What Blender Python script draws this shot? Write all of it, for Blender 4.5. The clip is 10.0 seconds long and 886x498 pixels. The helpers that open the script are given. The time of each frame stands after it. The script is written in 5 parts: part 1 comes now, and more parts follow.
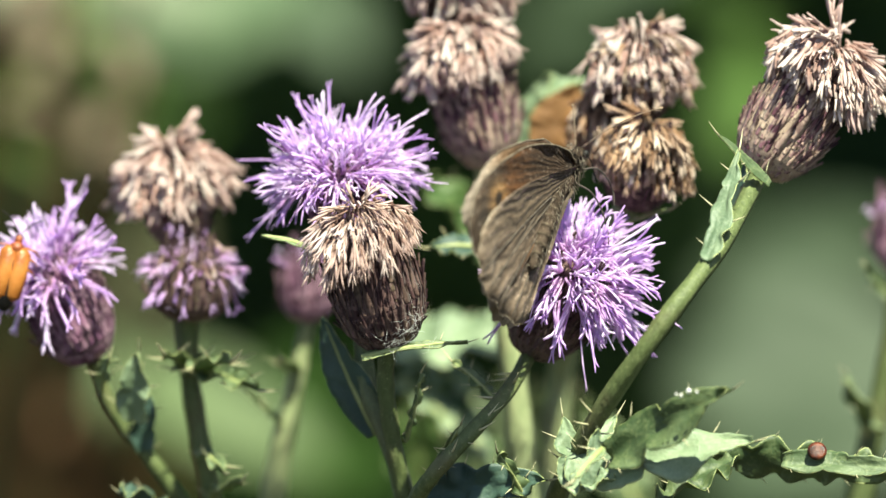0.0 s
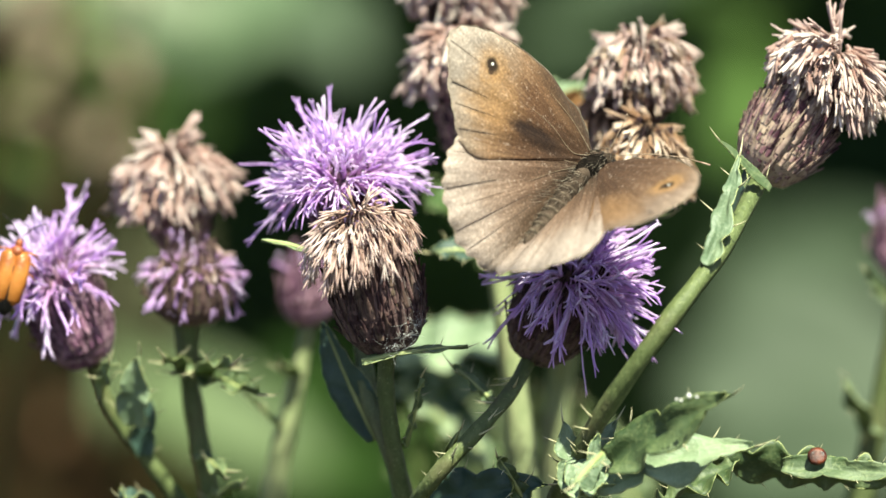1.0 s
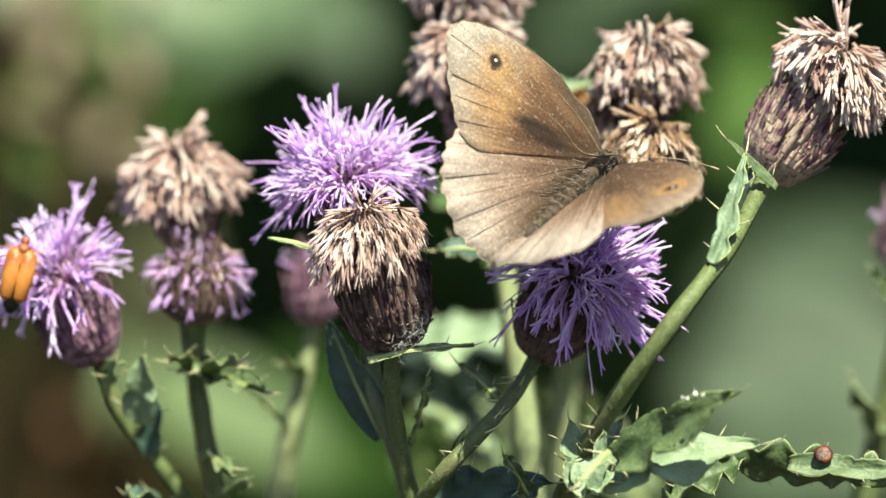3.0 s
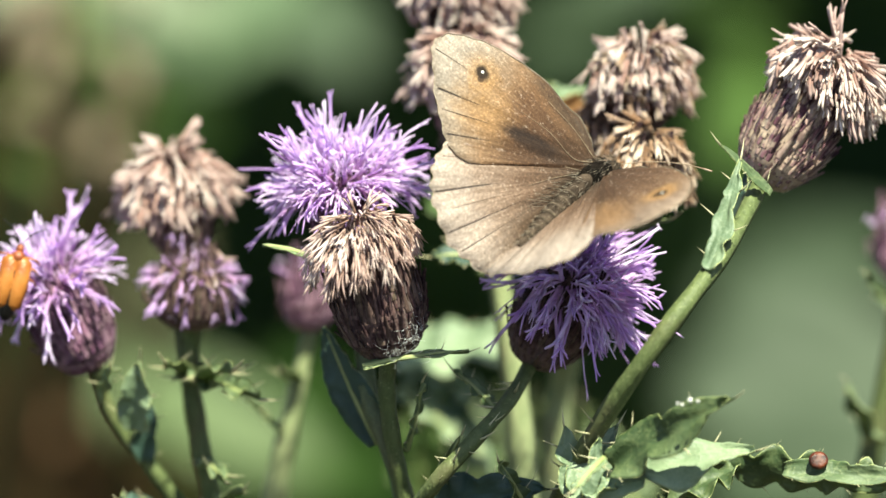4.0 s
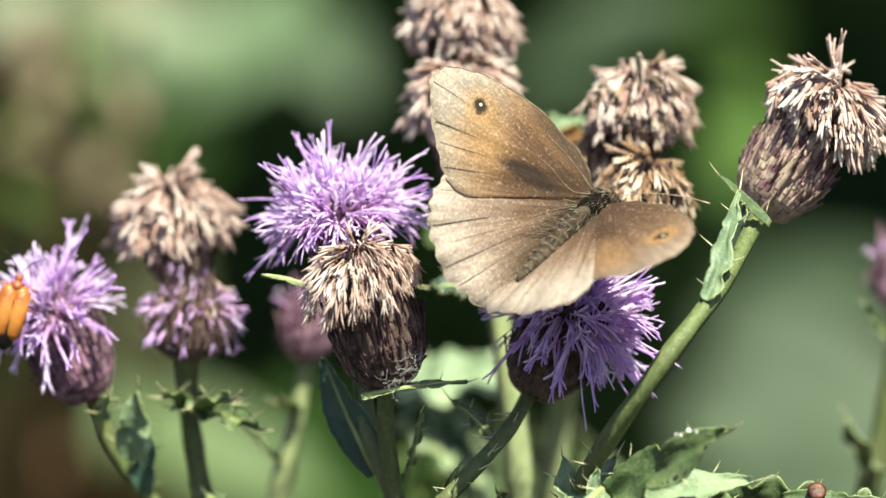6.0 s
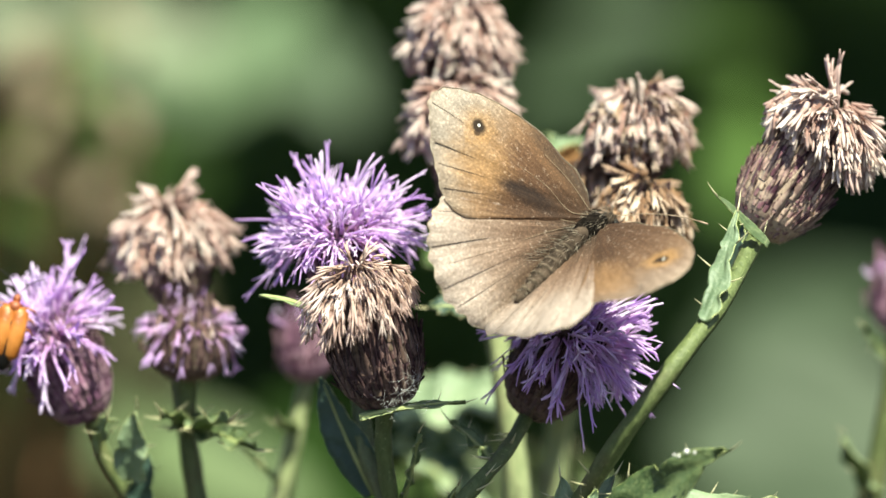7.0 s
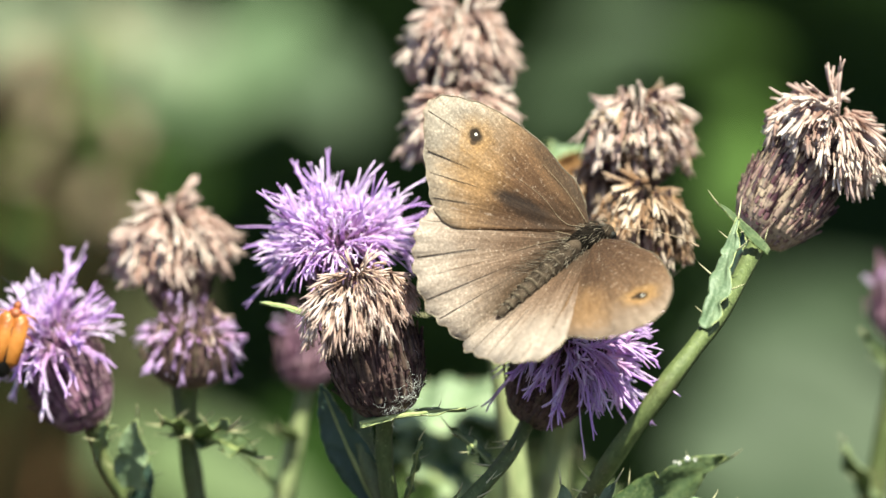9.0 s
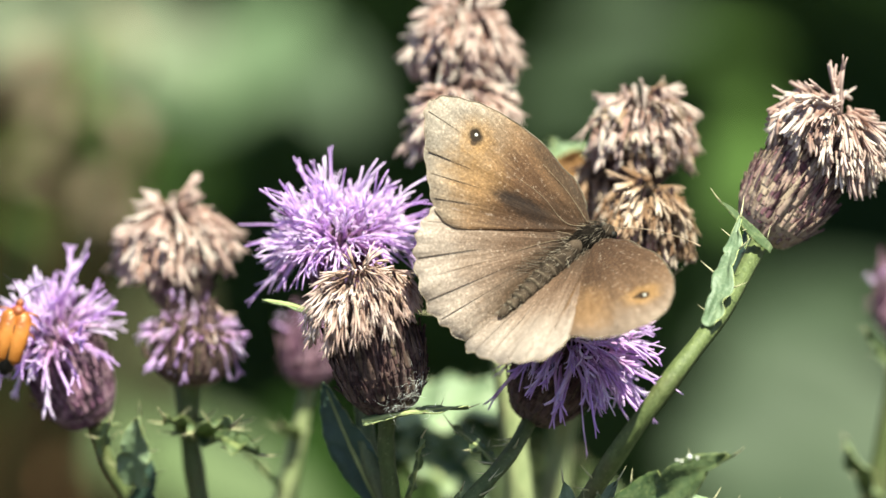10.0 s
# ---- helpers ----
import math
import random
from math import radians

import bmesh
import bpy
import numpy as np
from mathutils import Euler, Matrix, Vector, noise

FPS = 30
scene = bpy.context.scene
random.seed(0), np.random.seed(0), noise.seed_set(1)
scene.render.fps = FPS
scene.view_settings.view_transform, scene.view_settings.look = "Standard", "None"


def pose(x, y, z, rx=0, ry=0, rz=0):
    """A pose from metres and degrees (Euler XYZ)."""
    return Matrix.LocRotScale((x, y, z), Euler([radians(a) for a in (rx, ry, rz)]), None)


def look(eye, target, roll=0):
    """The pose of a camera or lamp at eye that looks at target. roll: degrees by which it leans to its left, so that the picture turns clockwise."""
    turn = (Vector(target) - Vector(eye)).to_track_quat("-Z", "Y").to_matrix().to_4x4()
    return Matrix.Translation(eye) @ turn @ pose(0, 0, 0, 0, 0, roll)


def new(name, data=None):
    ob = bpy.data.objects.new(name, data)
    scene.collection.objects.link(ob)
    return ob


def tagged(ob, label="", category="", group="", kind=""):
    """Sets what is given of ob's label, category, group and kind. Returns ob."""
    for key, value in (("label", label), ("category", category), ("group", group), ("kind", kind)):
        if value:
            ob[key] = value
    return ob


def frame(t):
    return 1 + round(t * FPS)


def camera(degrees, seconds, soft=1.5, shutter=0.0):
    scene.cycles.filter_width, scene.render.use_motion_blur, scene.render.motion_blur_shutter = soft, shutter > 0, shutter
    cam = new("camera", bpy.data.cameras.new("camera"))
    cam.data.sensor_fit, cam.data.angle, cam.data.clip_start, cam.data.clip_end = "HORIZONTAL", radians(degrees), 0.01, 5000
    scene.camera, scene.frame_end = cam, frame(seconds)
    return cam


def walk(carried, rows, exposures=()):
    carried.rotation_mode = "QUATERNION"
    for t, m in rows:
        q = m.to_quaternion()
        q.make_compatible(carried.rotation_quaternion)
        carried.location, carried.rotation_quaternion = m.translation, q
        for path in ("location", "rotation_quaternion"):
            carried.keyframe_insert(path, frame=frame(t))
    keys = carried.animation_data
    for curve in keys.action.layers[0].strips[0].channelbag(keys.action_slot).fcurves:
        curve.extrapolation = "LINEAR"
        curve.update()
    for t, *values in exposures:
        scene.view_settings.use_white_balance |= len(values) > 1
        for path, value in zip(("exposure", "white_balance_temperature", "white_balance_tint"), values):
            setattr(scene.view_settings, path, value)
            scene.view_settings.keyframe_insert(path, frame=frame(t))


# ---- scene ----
D, PITCH, GRID = 1.2, 10.0, 0.0000682          # eye to thistles (m), downward tilt (deg), plan grid step (m)
RIGHT = Vector((1, 0, 0))
AHEAD = Vector((0, math.cos(radians(PITCH)), -math.sin(radians(PITCH))))
ABOVE = RIGHT.cross(AHEAD)
FOCUS = Vector((0, 0, 0.85))
EYE = FOCUS - AHEAD * D
LENS = 2 * math.degrees(math.atan(784 * GRID / D))

cam = camera(LENS, 10.0, soft=1.5)
cam.data.dof.use_dof = True
cam.data.dof.focus_distance = D - 0.004
cam.data.dof.aperture_fstop = 10.5
cam.data.dof.aperture_blades = 9


def aim(side, rise, roll):
    """The tripod head: turned to its left and tilted up by plan steps, leaning by degrees."""
    turn = Matrix(((RIGHT.x, ABOVE.x, -AHEAD.x), (RIGHT.y, ABOVE.y, -AHEAD.y), (RIGHT.z, ABOVE.z, -AHEAD.z))).to_4x4()
    a, b = math.atan(side * GRID / D), math.atan(rise * GRID / D)
    return Matrix.Translation(EYE) @ Matrix.Rotation(a, 4, "Z") @ turn @ Matrix.Rotation(b, 4, "X") @ Matrix.Rotation(radians(roll), 4, "Z")


walk(cam, [
    (0, aim(0.0, 0.0, 0.00)),
    (0.5, aim(5.9, 2.4, 0.08)),
    (1, aim(0.7, 8.1, 0.10)),
    (1.5, aim(6.5, 1.8, 0.03)),
    (2, aim(11.7, -2.2, 0.09)),
    (2.5, aim(15.0, 1.5, 0.13)),
    (4, aim(2.4, 16.4, 0.01)),
    (4.5, aim(5.6, 29.2, 0.09)),
    (5, aim(2.5, 40.6, 0.13)),
    (5.5, aim(0.3, 53.9, 0.11)),
    (7, aim(-3.2, 106.2, 0.13)),
    (7.5, aim(1.4, 121.5, 0.21)),
    (8, aim(-3.7, 125.9, 0.16)),
    (8.5, aim(-5.2, 122.5, 0.11)),
    (9, aim(-2.1, 119.2, 0.15)),
    (9.5, aim(4.5, 117.1, 0.14)),
    (10, aim(2.3, 115.4, 0.19)),
])

# ---- light ----
SUN = Vector((0.20, -0.42, 0.88)).normalized()
world = bpy.data.worlds.new("sky")
world.use_nodes = True
scene.world = world
sky = world.node_tree.nodes.new("ShaderNodeTexSky")
sky.sky_type, sky.sun_disc = "NISHITA", False
sky.sun_elevation = math.asin(SUN.z)
sky.sun_rotation = math.atan2(SUN.x, SUN.y)
back = world.node_tree.nodes["Background"]
world.node_tree.links.new(sky.outputs["Color"], back.inputs["Color"])
back.inputs["Strength"].default_value = 0.06
lamp = bpy.data.lights.new("sun", "SUN")
lamp.energy, lamp.angle, lamp.color = 5.0, radians(0.55), (0.955, 0.975, 0.765)
sun = new("sun", lamp)
sun.matrix_world = look(SUN * 5, (0, 0, 0))
scene.view_settings.exposure = 1.55

# ---- where things stand ----
MM = 0.001


def at(u, v, y):
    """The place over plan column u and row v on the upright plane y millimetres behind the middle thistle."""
    way = AHEAD * D + RIGHT * (u - 784) * GRID + ABOVE * (441 - v) * GRID
    return EYE + way * ((y * MM - EYE.y) / way.y)


def facing(r, up, near):
    """A direction from its shares to the right, upward and towards the viewer."""
    return (RIGHT * r + ABOVE * up - AHEAD * near).normalized()


def frame_of(z, x_hint):
    """A turn whose Z is z and whose X leans to x_hint."""
    z = z.normalized()
    x = (x_hint - z * x_hint.dot(z))
    x = x.normalized() if x.length > 1e-6 else z.orthogonal().normalized()
    y = z.cross(x)
    return Matrix(((x.x, y.x, z.x), (x.y, y.y, z.y), (x.z, y.z, z.z))).to_4x4()


def spline(points, steps):
    """A smooth line through the points, with tangents scaled by the spans on either side."""
    out, n = [], len(points)

    def tangent(i):
        if 0 < i < n - 1:
            before, after = points[i] - points[i - 1], points[i + 1] - points[i]
            return (before.normalized() + after.normalized()).normalized()
        return (points[1] - points[0]).normalized() if i == 0 else (points[-1] - points[-2]).normalized()
    for i in range(n - 1):
        a, b = points[i], points[i + 1]
        span = (b - a).length
        ta, tb = tangent(i) * span, tangent(i + 1) * span
        for k in range(steps):
            t = k / steps
            out.append(a * (2 * t ** 3 - 3 * t * t + 1) + ta * (t ** 3 - 2 * t * t + t) + b * (3 * t * t - 2 * t ** 3) + tb * (t ** 3 - t * t))
    return out + [points[-1].copy()]


# ---- materials ----
class Nodes:
    """A small writer of shader nodes."""

    def __init__(self, name):
        self.mat = bpy.data.materials.new(name)
        self.mat.use_nodes = True
        self.t = self.mat.node_tree
        self.bsdf = self.t.nodes["Principled BSDF"]
        self.out = self.t.nodes["Material Output"]

    def put(self, socket, value):
        if hasattr(value, "is_linked"):
            self.t.links.new(value, socket)
        else:
            socket.default_value = value

    def coord(self, kind="Object"):
        return self.t.nodes.new("ShaderNodeTexCoord").outputs[kind]

    def rand(self):
        return self.t.nodes.new("ShaderNodeObjectInfo").outputs["Random"]

    def math(self, op, a, b=0.0, c=0.0, clamp=False):
        n = self.t.nodes.new("ShaderNodeMath")
        n.operation, n.use_clamp = op, clamp
        for s, v in zip(n.inputs, (a, b, c)):
            self.put(s, v)
        return n.outputs[0]

    def noise(self, vec, scale, detail=3.0, rough=0.55, distort=0.0):
        n = self.t.nodes.new("ShaderNodeTexNoise")
        self.put(n.inputs["Vector"], vec)
        n.inputs["Scale"].default_value, n.inputs["Detail"].default_value = scale, detail
        n.inputs["Roughness"].default_value, n.inputs["Distortion"].default_value = rough, distort
        return n.outputs["Fac"]

    def stretch(self, vec, sx, sy, sz):
        n = self.t.nodes.new("ShaderNodeVectorMath")
        n.operation = "MULTIPLY"
        self.put(n.inputs[0], vec)
        n.inputs[1].default_value = (sx, sy, sz)
        return n.outputs[0]

    def xyz(self, vec):
        n = self.t.nodes.new("ShaderNodeSeparateXYZ")
        self.put(n.inputs[0], vec)
        return n.outputs

    def ramp(self, fac, *stops):
        n = self.t.nodes.new("ShaderNodeValToRGB")
        while len(n.color_ramp.elements) < len(stops):
            n.color_ramp.elements.new(0.5)
        for e, (pos, col) in zip(n.color_ramp.elements, stops):
            e.position = pos
            e.color = (*col, 1) if len(col) == 3 else col
        self.put(n.inputs[0], fac)
        return n.outputs[0]

    def mix(self, fac, a, b, mode="MIX"):
        n = self.t.nodes.new("ShaderNodeMix")
        n.data_type, n.blend_type = "RGBA", mode
        self.put(n.inputs[0], fac)
        for s, v in ((n.inputs[6], a), (n.inputs[7], b)):
            self.put(s, (*v, 1) if isinstance(v, tuple) and len(v) == 3 else v)
        return n.outputs[2]

    def smooth(self, v, lo, hi):
        n = self.t.nodes.new("ShaderNodeMapRange")
        n.interpolation_type = "SMOOTHSTEP"
        self.put(n.inputs[0], v)
        n.inputs[1].default_value, n.inputs[2].default_value = lo, hi
        return n.outputs[0]

    def bump(self, height, strength, distance):
        n = self.t.nodes.new("ShaderNodeBump")
        self.put(n.inputs["Height"], height)
        n.inputs["Strength"].default_value, n.inputs["Distance"].default_value = strength, distance
        self.t.links.new(n.outputs[0], self.bsdf.inputs["Normal"])
        return n.outputs[0]

    def done(self, color, rough, translucent=0.0, through_color=None, spec=0.5, sheen=0.0):
        b = self.bsdf
        self.put(b.inputs["Base Color"], (*color, 1) if isinstance(color, tuple) else color)
        self.put(b.inputs["Roughness"], rough)
        b.inputs["Specular IOR Level"].default_value = spec
        b.inputs["Sheen Weight"].default_value = sheen
        if translucent:
            n = self.t.nodes.new("ShaderNodeBsdfTranslucent")
            c = color if through_color is None else through_color
            self.put(n.inputs["Color"], (*c, 1) if isinstance(c, tuple) else c)
            m = self.t.nodes.new("ShaderNodeMixShader")
            m.inputs[0].default_value = translucent
            self.t.links.new(b.outputs[0], m.inputs[1])
            self.t.links.new(n.outputs[0], m.inputs[2])
            self.t.links.new(m.outputs[0], self.out.inputs["Surface"])
        return self.mat


def floret_material(name, roots, tips, reach, rough, translucent):
    """Petals that run from a root colour to a tip colour over their length, each a little different."""
    n = Nodes(name)
    o = n.coord()
    one = n.math("FRACT", n.math("MULTIPLY", n.rand(), 7.31))
    two = n.math("FRACT", n.math("MULTIPLY", n.rand(), 23.7))
    far = n.t.nodes.new("ShaderNodeVectorMath")
    far.operation = "LENGTH"
    n.put(far.inputs[0], o)
    g = n.noise(n.stretch(o, 1, 1, 0.3), 2600)
    along = n.math("ADD", far.outputs["Value"], n.math("MULTIPLY", n.math("SUBTRACT", two, 0.5), 0.5 * reach))
    col = n.mix(n.smooth(along, 0.0003, reach), n.ramp(one, *roots), n.ramp(two, *tips))
    col = n.mix(n.math("MULTIPLY", n.smooth(g, 0.42, 0.7), 0.22), col, n.mix(1.0, col, (0.5, 0.45, 0.45), "MULTIPLY"))
    n.bump(g, 0.4, 0.0001)
    return n.done(col, rough, translucent, spec=0.15, sheen=0.1)


FLORET = floret_material("lilac_petal", ((0.0, (0.58, 0.31, 0.62)), (0.5, (0.78, 0.50, 0.78)), (1.0, (0.92, 0.70, 0.88))), ((0.0, (0.71, 0.46, 0.90)), (0.4, (0.80, 0.58, 0.93)), (1.0, (0.91, 0.79, 0.98))), 0.006, 0.5, 0.5)
DRY = floret_material("withered_petal", ((0.0, (0.12, 0.062, 0.048)), (0.5, (0.30, 0.18, 0.14)), (1.0, (0.54, 0.38, 0.31))), ((0.0, (0.52, 0.35, 0.31)), (0.5, (0.71, 0.52, 0.47)), (1.0, (0.86, 0.72, 0.675))), 0.0024, 0.8, 0.25)
DRY_PINK = floret_material("withered_pink_petal", ((0.0, (0.22, 0.11, 0.085)), (0.5, (0.42, 0.255, 0.215)), (1.0, (0.58, 0.41, 0.37))), ((0.0, (0.46, 0.315, 0.29)), (0.5, (0.62, 0.47, 0.43)), (1.0, (0.78, 0.67, 0.61))), 0.0028, 0.8, 0.32)
DRY_TAN = floret_material("withered_tan_petal", ((0.0, (0.10, 0.048, 0.024)), (0.5, (0.23, 0.125, 0.068)), (1.0, (0.40, 0.25, 0.15))), ((0.0, (0.27, 0.16, 0.10)), (0.5, (0.51, 0.36, 0.265)), (1.0, (0.80, 0.67, 0.56))), 0.0030, 0.8, 0.25)


def bract_material(name, low, mid, edge):
    n = Nodes(name)
    o = n.coord()
    z = n.xyz(o)[2]
    x = n.math("ABSOLUTE", n.xyz(o)[0])
    g = n.noise(n.stretch(o, 1, 1, 0.3), 1800)
    one = n.math("FRACT", n.math("MULTIPLY", n.rand(), 5.7))
    two = n.math("FRACT", n.math("MULTIPLY", n.rand(), 17.3))
    body = n.ramp(one, (0.0, low), (0.5, mid), (0.8, tuple(0.5 * (p + q) for p, q in zip(mid, edge))), (1.0, tuple(0.3 * p + 0.7 * q for p, q in zip(mid, edge))))
    body = n.mix(n.math("MULTIPLY", n.smooth(two, 0.6, 0.95), 0.3), body, (0.17, 0.155, 0.08))
    body = n.mix(n.math("MULTIPLY", n.smooth(z, 0.0021, 0.0034), n.smooth(two, 1.0, 0.3)), body, (0.035, 0.016, 0.022))
    col = n.mix(n.math("MULTIPLY", n.smooth(x, 0.0002, 0.0005), n.math("MULTIPLY", two, 0.6)), body, edge)
    where = n.t.nodes.new("ShaderNodeNewGeometry").outputs["Position"]
    blotch, stain = n.noise(where, 650, 4, 0.7), n.noise(where, 1000, 3, 0.7, 0.5)
    col = n.mix(n.math("MULTIPLY", n.smooth(blotch, 0.48, 0.62), 0.6), col, edge)
    col = n.mix(n.math("MULTIPLY", n.smooth(stain, 0.53, 0.64), 0.6), col, n.mix(1.0, low, (0.45, 0.4, 0.45), "MULTIPLY"))
    col = n.mix(n.math("MULTIPLY", g, 0.7), col, n.mix(1.0, col, (0.4, 0.32, 0.36), "MULTIPLY"))
    n.bump(g, 0.5, 0.0001)
    return n.done(col, 0.75, 0.0, spec=0.15, sheen=0.03)


BRACT = bract_material("purple_bract", (0.095, 0.036, 0.055), (0.24, 0.12, 0.14), (0.62, 0.49, 0.36))
BRACT_DARK = bract_material("dark_bract", (0.04, 0.02, 0.021), (0.09, 0.048, 0.046), (0.20, 0.13, 0.115))
BRACT_LILAC = bract_material("lilac_bract", (0.12, 0.045, 0.095), (0.25, 0.115, 0.195), (0.44, 0.28, 0.35))


def green_material(name, dark, light, scale=160, rough=0.5, translucent=0.0, pale=(0.35, 0.42, 0.25), hairy=0.35, glow=None, spec=0.5):
    n = Nodes(name)
    o = n.coord()
    big = n.noise(o, scale, 4)
    fine = n.noise(o, scale * 14, 2)
    col = n.mix(n.smooth(big, 0.35, 0.68), dark, light)
    col = n.mix(n.math("MULTIPLY", n.smooth(fine, 0.55, 0.75), hairy), col, pale)
    n.bump(n.math("ADD", big, n.math("MULTIPLY", fine, 0.35)), 0.35, 0.0006)
    return n.done(col, n.math("ADD", rough, n.math("MULTIPLY", fine, 0.2)), translucent, glow, spec=spec)


def stem_material(name, dark, light):
    """Ribbed stalk: lengthwise streaks of pale down over green, blotched at a larger scale."""
    n = Nodes(name)
    o = n.coord()
    streak = n.noise(n.stretch(o, 1, 1, 0.45), 1100, 3)
    blotch = n.noise(o, 110, 4)
    down = n.noise(o, 3200, 2)
    col = n.mix(n.smooth(streak, 0.05, 0.95), dark, light)
    col = n.mix(n.math("MULTIPLY", n.smooth(blotch, 0.48, 0.7), 0.4), col, (0.12, 0.085, 0.05))
    col = n.mix(n.math("MULTIPLY", n.smooth(down, 0.58, 0.75), 0.4), col, (0.34, 0.38, 0.16))
    n.bump(n.math("ADD", streak, n.math("MULTIPLY", down, 0.3)), 0.6, 0.0004)
    return n.done(col, 0.6, spec=0.3)


def leaf_material(name, dark, light, rim, translucent, glow):
    """Waxy leaf: mottled green with paler net veins and a yellowish rim of down."""
    n = Nodes(name)
    o = n.coord()
    big = n.noise(o, 90, 4)
    mid = n.noise(o, 420, 3, 0.6, 0.6)
    fine = n.noise(o, 2600, 2)
    col = n.mix(n.smooth(big, 0.36, 0.66), dark, light)
    vein = n.math("ABSOLUTE", n.math("SUBTRACT", mid, 0.5))
    col = n.mix(n.math("MULTIPLY", n.smooth(vein, 0.05, 0.0), 0.2), col, rim)
    col = n.mix(n.math("MULTIPLY", n.smooth(fine, 0.56, 0.76), 0.35), col, rim)
    col = n.mix(n.math("MULTIPLY", n.smooth(mid, 0.42, 0.28), 0.3), col, n.mix(1.0, col, (0.45, 0.5, 0.4), "MULTIPLY"))
    n.bump(n.math("ADD", n.math("ADD", big, n.math("MULTIPLY", vein, -0.6)), n.math("MULTIPLY", fine, 0.25)), 0.55, 0.0006)
    return n.done(col, n.math("ADD", 0.42, n.math("MULTIPLY", fine, 0.25)), translucent, glow, spec=0.5)


STEM = stem_material("stem_green", (0.048, 0.068, 0.021), (0.118, 0.146, 0.054))
STEM_BLUE = stem_material("stem_shade_green", (0.06, 0.09, 0.04), (0.15, 0.19, 0.09))
STEM_PALE = stem_material("stem_pale_green", (0.16, 0.20, 0.09), (0.30, 0.33, 0.17))
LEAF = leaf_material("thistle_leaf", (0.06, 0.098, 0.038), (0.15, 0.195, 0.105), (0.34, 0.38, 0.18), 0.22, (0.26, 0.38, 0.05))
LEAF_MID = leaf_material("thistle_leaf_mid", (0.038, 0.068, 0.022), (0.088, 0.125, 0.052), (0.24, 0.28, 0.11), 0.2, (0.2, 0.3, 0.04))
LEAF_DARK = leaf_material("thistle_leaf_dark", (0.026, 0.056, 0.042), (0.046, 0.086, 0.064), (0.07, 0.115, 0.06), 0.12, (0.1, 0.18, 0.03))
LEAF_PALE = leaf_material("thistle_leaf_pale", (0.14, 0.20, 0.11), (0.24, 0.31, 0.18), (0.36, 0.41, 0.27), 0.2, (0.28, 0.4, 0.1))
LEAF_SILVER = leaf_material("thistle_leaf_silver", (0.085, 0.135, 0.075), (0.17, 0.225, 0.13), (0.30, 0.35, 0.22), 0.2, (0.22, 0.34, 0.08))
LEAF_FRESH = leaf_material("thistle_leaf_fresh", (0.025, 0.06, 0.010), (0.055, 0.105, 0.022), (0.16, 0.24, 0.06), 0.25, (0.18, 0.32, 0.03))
LEAF_BROWN = green_material("withered_leaf", (0.14, 0.065, 0.02), (0.25, 0.12, 0.04), 130, 0.7, 0.25, pale=(0.3, 0.2, 0.1), glow=(0.35, 0.16, 0.04))
SPINE = green_material("spine_straw", (0.38, 0.36, 0.20), (0.55, 0.50, 0.32), 400, 0.5, hairy=0.1)
RIB = green_material("leaf_rib", (0.20, 0.24, 0.08), (0.33, 0.36, 0.14), 300, 0.5, hairy=0.2)

# ---- mesh helpers ----


def part(name, mesh, material, parent, label="", m=None, kind=""):
    """One mesh object under its thing or part; mesh is a bmesh or ready mesh data."""
    if isinstance(mesh, bmesh.types.BMesh):
        data = bpy.data.meshes.new(name)
        mesh.to_mesh(data)
        mesh.free()
        for p in data.polygons:
            p.use_smooth = True
        data.materials.append(material)
    else:
        data = mesh
    ob = new(name, data)
    ob.parent = parent
    if m is not None:
        ob.matrix_basis = m
    return tagged(ob, label, kind=kind)


def thing(name, place, label, category, group="", kind=""):
    ob = new(name)
    ob.empty_display_size = 0.005
    ob.matrix_basis = place if isinstance(place, Matrix) else Matrix.Translation(place)
    return tagged(ob, label, category, group, kind)


def tube_into(bm, line, radius, sides=8, ridge=0.0, caps=True, flat=1.0):
    """A tube round a line of points; radius(s) by the share s of its length."""
    rings, last = [], None
    n = len(line)
    for i, p in enumerate(line):
        d = (line[min(i + 1, n - 1)] - line[max(i - 1, 0)]).normalized()
        if last is None:
            last = d.orthogonal().normalized()
        last = (last - d * last.dot(d)).normalized()
        other = d.cross(last)
        r = radius(i / (n - 1))
        ring = []
        for k in range(sides):
            a = 2 * math.pi * k / sides
            q = r * (1 + (ridge if k % 2 else -ridge))
            ring.append(bm.verts.new(p + last * math.cos(a) * q + other * math.sin(a) * q * flat))
        rings.append(ring)
    for a, b in zip(rings, rings[1:]):
        for k in range(sides):
            bm.faces.new((a[k], a[(k + 1) % sides], b[(k + 1) % sides], b[k]))
    if caps:
        bm.faces.new(rings[0][::-1])
        bm.faces.new(rings[-1])
    return rings


def tube(line, radius, sides=8, ridge=0.0, flat=1.0):
    bm = bmesh.new()
    tube_into(bm, line, radius, sides, ridge, True, flat)
    return bm


def shared(name, bm, material):
    data = bpy.data.meshes.new(name)
    bm.to_mesh(data)
    bm.free()
    for p in data.polygons:
        p.use_smooth = True
    data.materials.append(material)
    return data


